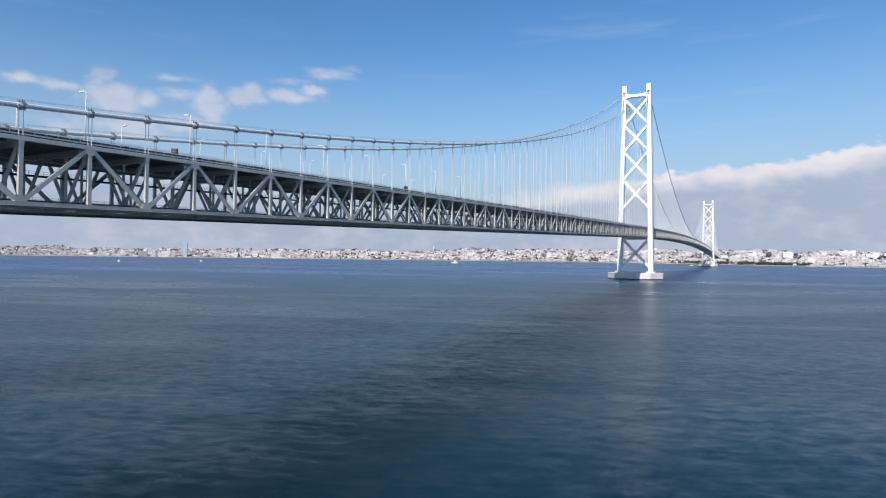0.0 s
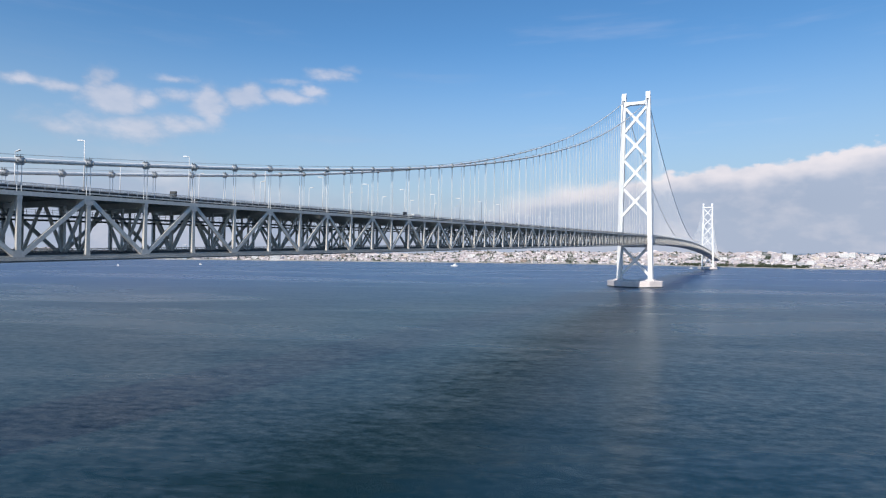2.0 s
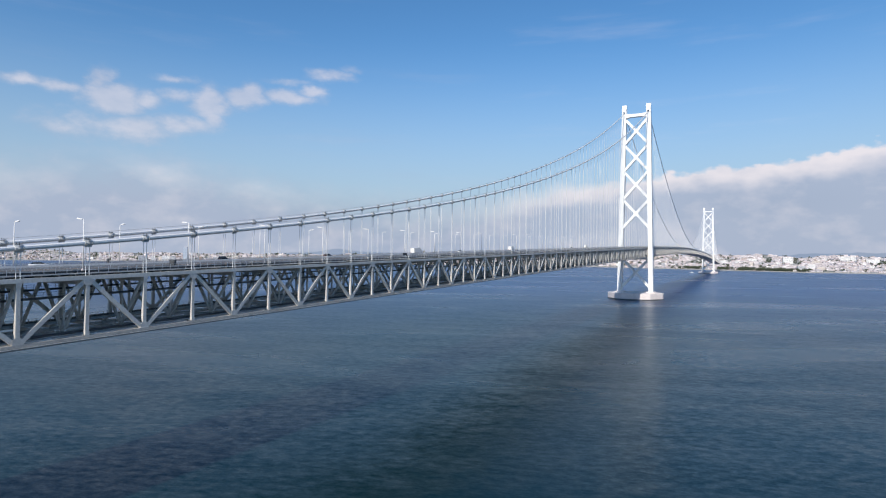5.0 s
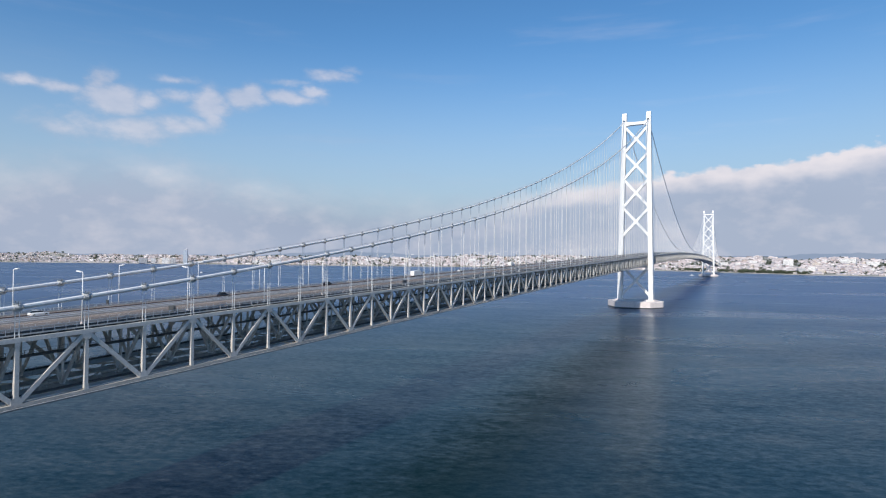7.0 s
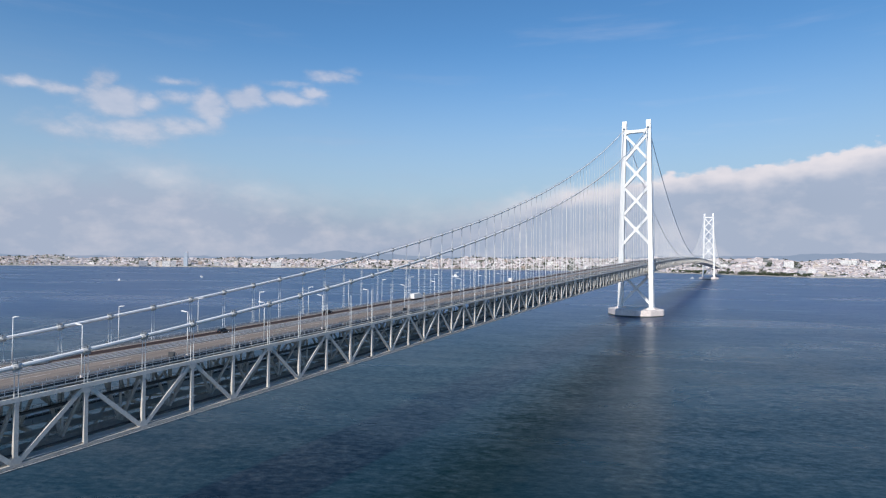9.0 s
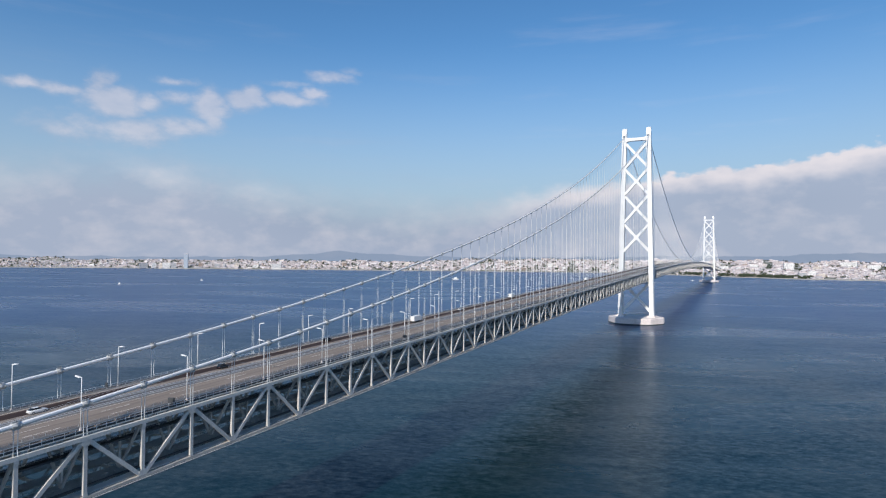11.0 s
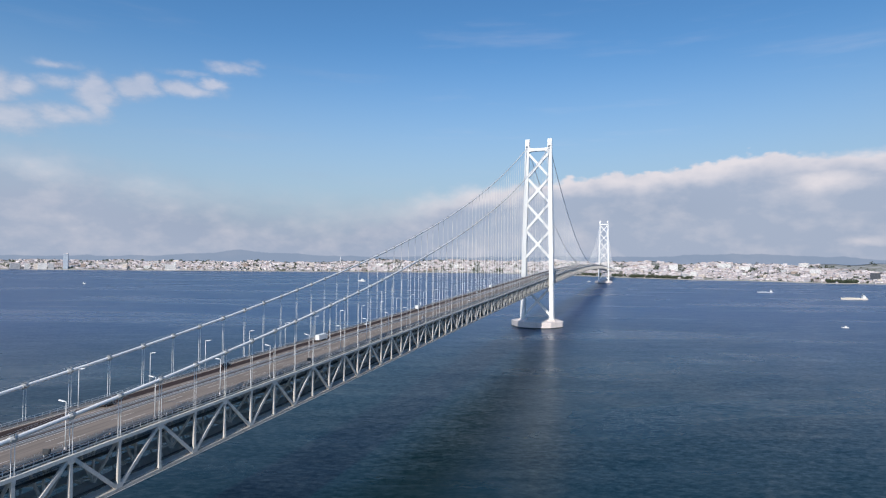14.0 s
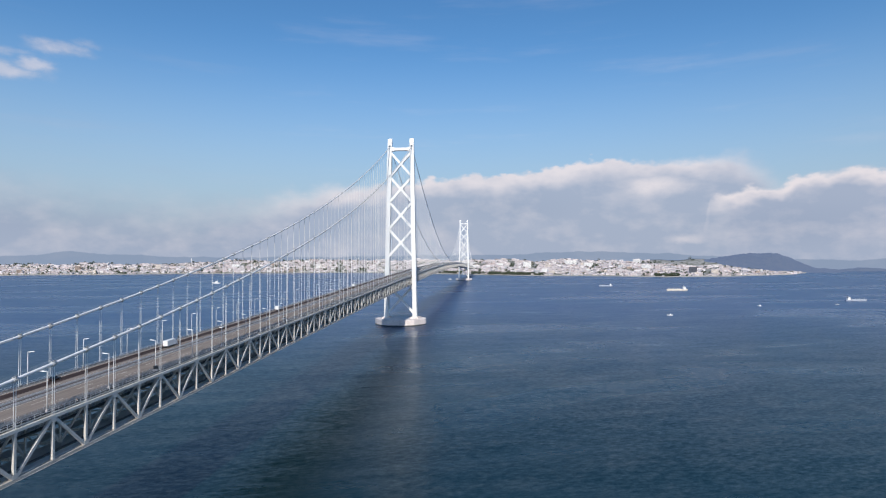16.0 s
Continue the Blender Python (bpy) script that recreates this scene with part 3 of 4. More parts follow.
def post_shape(bm, k, x, y, z):
    """A post with its flared feet and gusset plates."""
    up = k % 2 != 0
    beam(bm, (x, y, z - DEPTH + 0.55), (x, y, z - 0.55), 0.72, 0.86)
    for s, wide in ((-1, not up), (1, up)):
        zc = z - 0.55 if s > 0 else z - DEPTH + 0.55
        w = 1.15 if wide else 0.52
        for px in (-0.44, 0.44):
            a = [bm.verts.new((x + px + d, y + q, zc - s * r)) for d in (-0.03, 0.03) for q, r in ((-w, -0.5), (w, -0.5), (w * 0.92, 0.7), (min(0.55, w * 0.9), 1.2 if wide else 0.72), (-min(0.55, w * 0.9), 1.2 if wide else 0.72), (-w * 0.92, 0.7))]
            bm.faces.new(a[:6])
            bm.faces.new(a[6:][::-1])
            for i in range(6):
                bm.faces.new((a[i], a[6 + i], a[6 + (i + 1) % 6], a[(i + 1) % 6]))
    return bm


def diagonal_ends(k, x):
    """From node k to node k + 1: up towards odd nodes, down towards even ones."""
    ya, yb = node_y(k), node_y(k + 1)
    za, zb = chord_z(ya), chord_z(yb)
    if k % 2 == 0:
        za -= DEPTH
    else:
        zb -= DEPTH
    a, b = Vector((x, ya, za)), Vector((x, yb, zb))
    d = (b - a).normalized()
    return a + d * 0.9, b - d * 0.9


def frame_members():
    """Cross frame at a node, about the top chord: ends, width, height."""
    out = []
    for sx in (-1, 1):
        b = (sx * 8.875, 0, -DEPTH + 0.4)
        for tx, w in ((17.2, 0.62), (8.875, 0.5), (0.15, 0.62)):
            out.append(((sx * tx, 0, -0.3 if tx != 8.875 else 0.2), b, w, w * 0.9))
    return out


POSTS = {p: mesh_of("post", post_shape(bmesh.new(), p, 0, 0, 0), PAINT_TRUSS) for p in (0, 1)}
DIAGS = {}
for k in (0, 1):
    a, b = diagonal_ends(k, 0)
    m = Vector((0, node_y(k), chord_z(node_y(k))))
    bm = bmesh.new()
    beam(bm, a - m, b - m, 0.62, 0.92)
    DIAGS[k] = mesh_of("diagonal", bm, PAINT_TRUSS)
STRUTS = []
for a, b, w, h in frame_members():
    bm = bmesh.new()
    beam(bm, a, b, w, h, (0, 1, 0))
    STRUTS.append(mesh_of("strut", bm, PAINT_TRUSS))
bm = bmesh.new()
box(bm, (0, 0, -0.85), (34.6, 0.6, 1.5))
for sx in (-1, 1):
    box(bm, (sx * 17.0, 0, -0.75), (1.0, 0.5, 0.4))
BEAM_TOP = mesh_of("floor_beam", bm, PAINT_TRUSS)
bm = bmesh.new()
box(bm, (0, 0, -DEPTH), (34.6, 0.55, 0.75))
box(bm, (8.875, 0, -DEPTH + 0.55), (2.6, 0.5, 0.9), taper=(0.5, 1))
box(bm, (-8.875, 0, -DEPTH + 0.55), (2.6, 0.5, 0.9), taper=(0.5, 1))
BEAM_LOW = mesh_of("bottom_beam", bm, PAINT_TRUSS)
LATERALS = []
for s in (-1, 1):
    bm = bmesh.new()
    beam(bm, (s * 17.2, 0, -DEPTH - 0.15), (0, PANEL, -DEPTH - 0.15 + RISE), 0.5, 0.4)
    beam(bm, (0, 0, -DEPTH - 0.15), (s * 17.2, PANEL, -DEPTH - 0.15 + RISE), 0.48, 0.36)
    LATERALS.append(mesh_of("lateral_brace", bm, PAINT_TRUSS))

for k in range(FIRST, TOWER_NODE + 1):
    y = node_y(k)
    at = pose(0, y, chord_z(y))
    for sx in (-1, 1):
        place("post", POSTS[k % 2], deck, matrix=pose(sx * HALF, y, chord_z(y)))
        if k < TOWER_NODE:
            place("diagonal", DIAGS[k % 2], deck, matrix=pose(sx * HALF, y, chord_z(y)))
    cross = place("cross_frame", BEAM_TOP, deck, matrix=at)
    place("bottom_beam", BEAM_LOW, cross)
    for me in STRUTS:
        place("strut", me, cross)
    if k < TOWER_NODE:
        for me in LATERALS:
            place("lateral_brace", me, deck, matrix=at)

# the same members over the main and far spans, too far off to tell apart
bm = bmesh.new()
for k in range(TOWER_NODE, LAST + 1):
    y = node_y(k)
    z = chord_z(y)
    for sx in (-1, 1):
        if k > TOWER_NODE:
            beam(bm, (sx * HALF, y, z - DEPTH), (sx * HALF, y, z), 0.72, 0.86)
        if k < LAST:
            a, b = diagonal_ends(k, sx * HALF)
            beam(bm, a, b, 0.62, 0.92)
    if k > TOWER_NODE:
        box(bm, (0, y, z - 0.85), (34.6, 0.6, 1.5))
        box(bm, (0, y, z - DEPTH), (34.6, 0.55, 0.75))
        for a, b, w, h in frame_members():
            beam(bm, Vector(a) + Vector((0, y, z)), Vector(b) + Vector((0, y, z)), w, h, (0, 1, 0))
tagged(part("distant_truss_work", bm, PAINT_TRUSS, deck), kind="stuff")

# carriageways, stringers and the gratings between and beside them
for sx, name in ((-1, "carriageway"), (1, "carriageway")):
    x0, x1 = (2.1, 14.2) if sx > 0 else (-14.2, -2.1)
    bm = sweep(bmesh.new(), [(x0, ROAD - 0.5), (x1, ROAD - 0.5), (x1, ROAD), (x0, ROAD)], YS, chord_z)
    part(name, bm, ASPHALT, deck)
    for x in (x0 + 0.55, x1 - 0.55):
        bm = sweep(bmesh.new(), rect(x, ROAD + 0.006, 0.22, 0.012), YS, chord_z)
        part("edge_line", bm, WHITE_LINE, deck)
    for x in (x0 - 0.18, x1 + 0.18):
        bm = sweep(bmesh.new(), [(x - 0.22, ROAD - 0.5), (x + 0.22, ROAD - 0.5), (x + 0.14, ROAD + 0.36), (x - 0.14, ROAD + 0.36)], YS, chord_z)
        part("kerb", bm, PAINT_DULL, deck)
    for x in (sx * 3.5, sx * 6.4, sx * 9.4, sx * 12.3):
        bm = sweep(bmesh.new(), rect(x, (ROAD - 0.6) / 2, 0.35, ROAD - 0.4), YS, chord_z)
        part("stringer", bm, PAINT_DULL, deck)
bm = sweep(bmesh.new(), rect(0, ROAD - 0.1, 3.6, 0.12), YS, chord_z)
part("median_grating", bm, GRATING, deck)
for sx in (-1, 1):
    bm = sweep(bmesh.new(), rect(sx * 16.0, WALK - 0.05, 2.5, 0.1), YS, chord_z)
    part("side_grating", bm, GRATING if sx > 0 else PAINT_DULL, deck)
    bm = sweep(bmesh.new(), rect(sx * 17.32, WALK - 0.1, 0.12, 0.3), YS, chord_z)
    part("edge_beam", bm, PAINT_TRUSS, deck)
    # dark plate stands in for the shade among the stringers under the road
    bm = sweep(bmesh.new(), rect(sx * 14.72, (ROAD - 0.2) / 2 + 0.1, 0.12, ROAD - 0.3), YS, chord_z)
    part("fascia_girder", bm, DARK_STEEL, deck, "dark girder standing in for shade under the road's edge")
    for x, z, w, h in ((16.95, 0.3, 0.35, 0.4), (15.05, 0.22, 0.3, 0.3), (15.5, 0.12, 0.2, 0.2)):
        bm = sweep(bmesh.new(), rect(sx * x, WALK + z, w, h), YS, chord_z)
        part("cable_duct", bm, DARK_STEEL if w > 0.25 else RAIL_STEEL, deck, "dark service duct")
    bm = bmesh.new()
    rng_b = random.Random(31 + sx)
    y = YS[0] + 3
    while y < -300:                      # junction boxes, hoses and brackets on the side walkway
        for _ in range(3):
            a, b, h = rng_b.uniform(0.3, 1.5), rng_b.uniform(0.2, 0.6), rng_b.uniform(0.2, 0.75)
            box(bm, (sx * rng_b.uniform(15.2, 16.9), y + rng_b.uniform(-3, 3), chord_z(y) + WALK + h / 2 + 0.03), (b, a, h))
        y += 5.3
    tagged(part("walkway_clutter", bm, FITTINGS, deck), kind="stuff")
    bm = bmesh.new()
    y = YS[0] + 1.2
    while y < 200:                       # brackets that carry the side walkway
        z = chord_z(y)
        beam(bm, (sx * 14.8, y, z + 0.55), (sx * 17.3, y, z + WALK - 0.25), 0.16, 0.25, (0, 1, 0))
        beam(bm, (sx * 17.3, y, z + 0.4), (sx * 17.3, y, z + WALK - 0.2), 0.16, 0.16, (0, 1, 0))
        y += 3.55
    tagged(part("walkway_bracing", bm, PAINT_DULL, deck), kind="stuff")
# a darker, reddish-brown strip runs along the far carriageway
bm = sweep(bmesh.new(), rect(-10.4, ROAD, 4.6, 0.012), YS, chord_z)
part("resurfaced_lane", bm, DARK_ASPHALT, deck, "darker reddish-brown lane surface")
# lane dashes
DASH = mesh_of("lane_dash", sweep(bmesh.new(), rect(0, 0.006, 0.2, 0.012), (0, 8.0), lambda y: GRADE * y), WHITE_LINE)
for sx in (-1, 1):
    for x in (5.9, 10.2) if sx > 0 else (5.9,):
        y = -905.0
        while y < -360:
            place("lane_dash", DASH, deck, matrix=pose(sx * x, y, chord_z(y) + ROAD))
            y += 20.0

# safety rails: bars run the length, posts are many
rails = ((14.4, ROAD + 0.3, (0.2, 0.4, 0.62)), (17.35, WALK, (0.65, 1.25)))
for sx in (-1, 1):
    for x, base, bars in rails:
        for h in bars:
            bm = sweep(bmesh.new(), rect(sx * x, base + h, 0.075, 0.075), YS, chord_z)
            part("rail_bar", bm, GALVANISED if x > 16 else RAIL_STEEL, deck)
        bm = bmesh.new()
        y = YS[0] + 0.5
        while y < 600:
            z = chord_z(y) + base
            beam(bm, (sx * x, y, z - 0.1), (sx * x, y, z + bars[-1]), 0.09, 0.08)
            y += 2.366
        tagged(part("railing_infill", bm, GALVANISED, deck), kind="stuff")
for sx in (-1, 1):
    for h in (0.42, 0.78):
        bm = sweep(bmesh.new(), rect(sx * 1.9, ROAD + h, 0.06, 0.2), YS, chord_z)
        part("median_barrier", bm, GALVANISED, deck)

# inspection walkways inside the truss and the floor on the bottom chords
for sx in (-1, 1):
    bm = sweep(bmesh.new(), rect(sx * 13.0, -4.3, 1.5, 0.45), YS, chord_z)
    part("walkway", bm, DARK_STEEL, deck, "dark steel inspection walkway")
    for h in (0.55, 1.1):
        bm = sweep(bmesh.new(), rect(sx * 13.7, -4.1 + h, 0.06, 0.06), YS, chord_z)
        part("walkway_rail", bm, DARK_STEEL, deck)
    bm = bmesh.new()
    y = YS[0]
    while y < -300:
        z = chord_z(y) - 4.1
        beam(bm, (sx * 13.7, y, z), (sx * 13.7, y, z + 1.1), 0.07, 0.07)
        y += 1.775
    tagged(part("walkway_infill", bm, DARK_STEEL, deck), kind="stuff")
    bm = sweep(bmesh.new(), rect(sx * 9.4, -DEPTH + 0.55, 5.6, 0.16), YS, chord_z)
    part("lower_floor", bm, PAINT_DULL, deck, "grey steel lower floor")
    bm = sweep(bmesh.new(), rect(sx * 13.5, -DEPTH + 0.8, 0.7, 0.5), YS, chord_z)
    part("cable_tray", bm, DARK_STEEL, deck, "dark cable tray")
    bm = sweep(bmesh.new(), rect(sx * 15.6, -DEPTH + 0.45, 3.0, 0.12), YS, chord_z)
    part("lower_walkway", bm, PAINT_TRUSS, deck)
    for x in (6.7, 12.3):
        for h in (0.6, 1.15):
            bm = sweep(bmesh.new(), rect(sx * x, -DEPTH + 0.6 + h, 0.06, 0.06), YS, chord_z)
            part("lower_rail", bm, PAINT_DULL, deck)
    bm = bmesh.new()
    y = YS[0]
    while y < -300:
        for x in (6.7, 12.3):
            z = chord_z(y) - DEPTH + 0.6
            beam(bm, (sx * x, y, z), (sx * x, y, z + 1.15), 0.08, 0.08)
        y += 1.775
    tagged(part("lower_infill", bm, PAINT_DULL, deck), kind="stuff")
bm = sweep(bmesh.new(), rect(0, -DEPTH + 0.3, 4.6, 0.3), YS, chord_z)
part("lower_floor", bm, PAINT_DULL, deck)

# ---------------------------------------------------------------- main cables, bands and hangers
bm = bmesh.new()
rod(bm, (0, -0.85, 0), (0, 0.85, 0), 0.62, 12)
box(bm, (0, 0, 0.75), (0.3, 1.5, 0.35))
box(bm, (0, 0, -0.75), (0.3, 1.5, 0.35))
for y in (-0.8, 0, 0.8):
    box(bm, (0, y, 0), (1.42, 0.2, 0.35))
BAND = mesh_of("cable_band", bm, BAND_PAINT)
bm = bmesh.new()
rod(bm, (0, 0, 0), (0, 0, 1), 0.078, 6)
ROPE = mesh_of("hanger", bm, HANGER_COAT)
bm = bmesh.new()
rod(bm, (0, 0, 0.3), (0, 0, 1.3), 0.05, 5)
RIG = mesh_of("rope_stand", bm, DARK_STEEL)
cable_ys = sorted({YS[0] + 0.0} | {y for y in np.arange(YS[0], YS[-1], 4.7333)} | {0.0, SPAN})
RING = [(0.52 * math.cos(2 * math.pi * i / 12), 0.52 * math.sin(2 * math.pi * i / 12)) for i in range(12)]
for sx in (-1, 1):
    c = thing("main_cable", "thick light-grey suspension cable with clamps and thin hangers", "bridge cable", "main cables")
    bm = sweep(bmesh.new(), [(sx * HALF + x, z) for x, z in RING], cable_ys, cable_z, smooth=True)
    part("cable", bm, CABLE_PAINT, c)
    for x in (-0.55, 0.55):
        bm = sweep(bmesh.new(), rect(sx * HALF + x, 1.2, 0.045, 0.045), cable_ys, cable_z)
        part("hand_rope", bm, BAND_PAINT, c)
    far = bmesh.new()
    for k in NODES:
        y = node_y(k)
        zc, zd = cable_z(y), chord_z(y) + 0.5
        tilt = math.degrees(math.atan2(cable_z(y + 1) - cable_z(y - 1), 2))
        if abs(y) < 8 or abs(y - SPAN) < 8:
            continue
        near = k < TOWER_NODE
        if near:
            b = place("cable_band", BAND, c, matrix=pose(sx * HALF, y, zc, tilt))
            for x in (-0.5, 0.5):
                place("rope_stand", RIG, b, matrix=pose(x, 0, 0))
        for dy in (-0.42, 0.42):
            if zc - zd < 0.8:
                continue
            if near:
                place("hanger", ROPE, c, matrix=pose(sx * HALF, y + dy, zd) @ Matrix.Diagonal((1, 1, zc - zd - 0.5, 1)))
            else:
                rod(far, (sx * HALF, y + dy, zd), (sx * HALF, y + dy, zc - 0.5), 0.09, 4)
    tagged(part("distant_hanger_curtain", far, HANGER_COAT, c), kind="stuff")

# ---------------------------------------------------------------- street lamps and roadside boards
def street_lamp():
    """Stands at the origin, its arm towards -x."""
    t = thing("street_lamp", "slim white-grey motorway lamp post with a sloping arm", "street lamp", "lamps along the deck")
    bm = bmesh.new()
    rod(bm, (0, 0, 0), (0, 0, 12.05), 0.15, 8, 0.09)
    part("pole", bm, GALVANISED, t)
    bm = bmesh.new()
    box(bm, (0, 0, 0.35), (0.55, 0.55, 0.7), taper=(0.7, 0.7))
    part("base", bm, CONCRETE, t)
    bm = bmesh.new()
    rod(bm, (0, 0, 12.0), (-0.8, 0, 12.1), 0.075, 6)
    part("arm", bm, GALVANISED, t)
    bm = bmesh.new()
    m = pose(-1.45, 0, 12.18, 0, 7, 0)
    box(bm, (0, 0, 0), (1.9, 0.5, 0.24), m, taper=(0.9, 0.7))
    head = part("head", bm, GALVANISED, t)
    bm = bmesh.new()
    box(bm, (-0.2, 0, -0.14), (1.0, 0.4, 0.06), m)
    part("lens", bm, LAMP_GLASS, head)
    return t


first_lamp = street_lamp()
lamp_at = []
for k in range(-9, 130, 2):
    y = node_y(k) + 0.35
    if abs(y) < 14:
        continue
    lamp_at += [(15.45, y, 0), (-16.1, y + 1.3, 180)]
for i, (x, y, rz) in enumerate(lamp_at):
    m = pose(x, y, chord_z(y) + 1.25, 0, 0, rz)
    if i == 0:
        first_lamp.matrix_basis = m
    else:
        copy_thing(first_lamp, m)


def roadside_board(x, y, rz):
    t = thing("roadside_board", "dark back of a roadside message board on posts", "sign", "boards on the deck", matrix=pose(x, y, chord_z(y) + 1.25, 0, 0, rz))
    bm = bmesh.new()
    box(bm, (0, 0, 1.45), (1.8, 0.35, 1.35))
    chamfer(bm, 0.06)
    part("panel", bm, DARK_STEEL, t)
    for sx in (-0.7, 0.7):
        bm = bmesh.new()
        beam(bm, (sx, 0.1, -0.3), (sx, 0.1, 1.0), 0.14, 0.14)
        part("post", bm, GALVANISED, t)
    bm = bmesh.new()
    box(bm, (0, 0.24, 1.45), (1.1, 0.14, 0.7))
    part("cabinet", bm, PAINT_DULL, t)


roadside_board(15.9, -832.2, 25)
roadside_board(-15.9, -829.4, -20)
roadside_board(15.9, -714.0, 25)
roadside_board(-15.9, -640.0, -20)

for y0 in (-783.8, -572.0, -330.0):
    bm = bmesh.new()
    for sx in (-1, 1):
        box(bm, (sx * 7.8, y0, chord_z(y0) + ROAD + 0.01), (12.6, 0.42, 0.02))
    part("expansion_joint", bm, DARK_STEEL, deck, "dark steel expansion joint")


# ---------------------------------------------------------------- vehicles, fronts towards +y
def wheels(parent, places, r, w):
    for x, y in places:
        bm = bmesh.new()
        rod(bm, (x - w / 2, y, r), (x + w / 2, y, r), r, 16)
        tyre = part("wheel", bm, RUBBER, parent)
        bm = bmesh.new()
        s = 1 if x > 0 else -1
        rod(bm, (x + s * (w / 2 - 0.02), y, r), (x + s * (w / 2 + 0.015), y, r), r * 0.6, 10)
        part("rim", bm, CHROME, tyre)


def loft(bm, profile, halves):
    """A body from side profiles: (y, z_low, z_high) stations and half widths."""
    rings = []
    for (y, lo, hi), w in zip(profile, halves):
        sec = [(-w * 0.94, lo), (-w, lo + (hi - lo) * 0.3), (-w * 0.97, lo + (hi - lo) * 0.8), (-w * 0.85, hi), (w * 0.85, hi), (w * 0.97, lo + (hi - lo) * 0.8), (w, lo + (hi - lo) * 0.3), (w * 0.94, lo)]
        rings.append([bm.verts.new((x, y, z)) for x, z in sec])
    for a, b in zip(rings, rings[1:]):
        for i in range(8):
            bm.faces.new((a[i], a[(i + 1) % 8], b[(i + 1) % 8], b[i])).smooth = True
    bm.faces.new(rings[0][::-1])
    bm.faces.new(rings[-1])
    bmesh.ops.recalc_face_normals(bm, faces=bm.faces)


def car(x, y, paint, label, tall=0.0, rz=0):
    t = thing("car", label, "car", "traffic on the deck", matrix=pose(x, y, chord_z(y) + ROAD + 0.012, math.degrees(math.atan(GRADE)), 0, rz))
    bm = bmesh.new()
    loft(bm, ((-2.25, 0.45, 0.78), (-2.05, 0.25, 0.98), (-1.3, 0.22, 1.02), (0.9, 0.22, 0.98), (1.9, 0.25, 0.82), (2.25, 0.4, 0.62)), (0.72, 0.86, 0.89, 0.89, 0.85, 0.68))
    body = part("body", bm, paint, t)
    bm = bmesh.new()
    h = 1.45 + tall
    loft(bm, ((-1.95 + tall * -0.3, 0.95, 1.0), (-1.2 - tall, 0.95, h), (0.1, 0.95, h), (1.05, 0.95, 1.0)), (0.74, 0.68, 0.68, 0.74))
    part("cabin", bm, GLASS, t, "dark tinted glass")
    bm = bmesh.new()
    box(bm, (0, -0.55 - tall * 0.4, h + 0.005), (1.18, 1.3 + tall, 0.05))
    part("roof", bm, paint, t)
    wheels(t, [(sx * 0.78, sy) for sx in (-1, 1) for sy in (-1.35, 1.38)], 0.32, 0.22)
    for sx in (-1, 1):
        bm = bmesh.new()
        box(bm, (sx * 0.55, -2.2, 0.74), (0.36, 0.1, 0.16))
        part("tail_light", bm, RED_PAINT, body, "red tail light")
        bm = bmesh.new()
        box(bm, (sx * 0.52, 2.1, 0.62), (0.36, 0.18, 0.13))
        part("headlight", bm, LAMP_GLASS, body)
        bm = bmesh.new()
        box(bm, (sx * 0.97, 0.72, 0.98), (0.2, 0.12, 0.14))
        part("mirror", bm, paint, body)
    return t


def lorry(x, y, label, rz=0, long=7.2):
    t = thing("lorry", label, "lorry", "traffic on the deck", matrix=pose(x, y, chord_z(y) + ROAD + 0.012, math.degrees(math.atan(GRADE)), 0, rz))
    bm = bmesh.new()
    box(bm, (0, -0.4, 2.2), (2.4, long, 2.6))
    part("cargo_box", chamfer(bm, 0.07), HULL_WHITE, t, "white cargo box")
    bm = bmesh.new()
    box(bm, (0, long / 2 + 0.75, 1.55), (2.25, 1.8, 2.1), taper=(0.94, 0.8))
    cab = part("cab", chamfer(bm, 0.1), WHITE_PAINT, t)
    bm = bmesh.new()
    box(bm, (0, long / 2 + 1.5, 2.0), (1.95, 0.22, 0.8))
    part("windscreen", bm, GLASS, cab)
    bm = bmesh.new()
    box(bm, (0, 0.3, 0.7), (1.1, long + 2.2, 0.3))
    part("chassis", bm, DARK_STEEL, t)
    wheels(t, [(sx * 1.0, sy) for sx in (-1, 1) for sy in (-long / 2 + 0.9, long / 2 + 0.7)], 0.47, 0.3)
    for sx in (-1, 1):
        bm = bmesh.new()
        box(bm, (sx * 0.9, -long / 2 - 0.42, 0.95), (0.3, 0.06, 0.16))
        part("tail_light", bm, RED_PAINT, t, "red tail light")
    return t


car(-7.6, -852.5, WHITE_PAINT, "white saloon car with dark windows on the deck")
car(-7.6, -794.0, BLACK_PAINT, "black estate car on the deck", 0.25)
car(-11.7, -733.0, BLACK_PAINT, "small dark hatchback on the deck", 0.1)
lorry(-7.8, -663.0, "white box lorry on the deck")
car(-11.7, -600.0, WHITE_PAINT, "white saloon car with dark windows on the deck")
car(11.6, -560.0, SILVER_PAINT, "silver car driving on the deck", 0.1, 180)
lorry(-11.7, -509.0, "small white box lorry on the deck", 0, 5.0)
car(7.8, -430.0, WHITE_PAINT, "white saloon car with dark windows on the deck", 0, 180)
car(-7.8, -345.0, SILVER_PAINT, "silver car driving on the deck", 0.1)
lorry(-11.7, -270.0, "white box lorry on the deck", 0, 6.0)

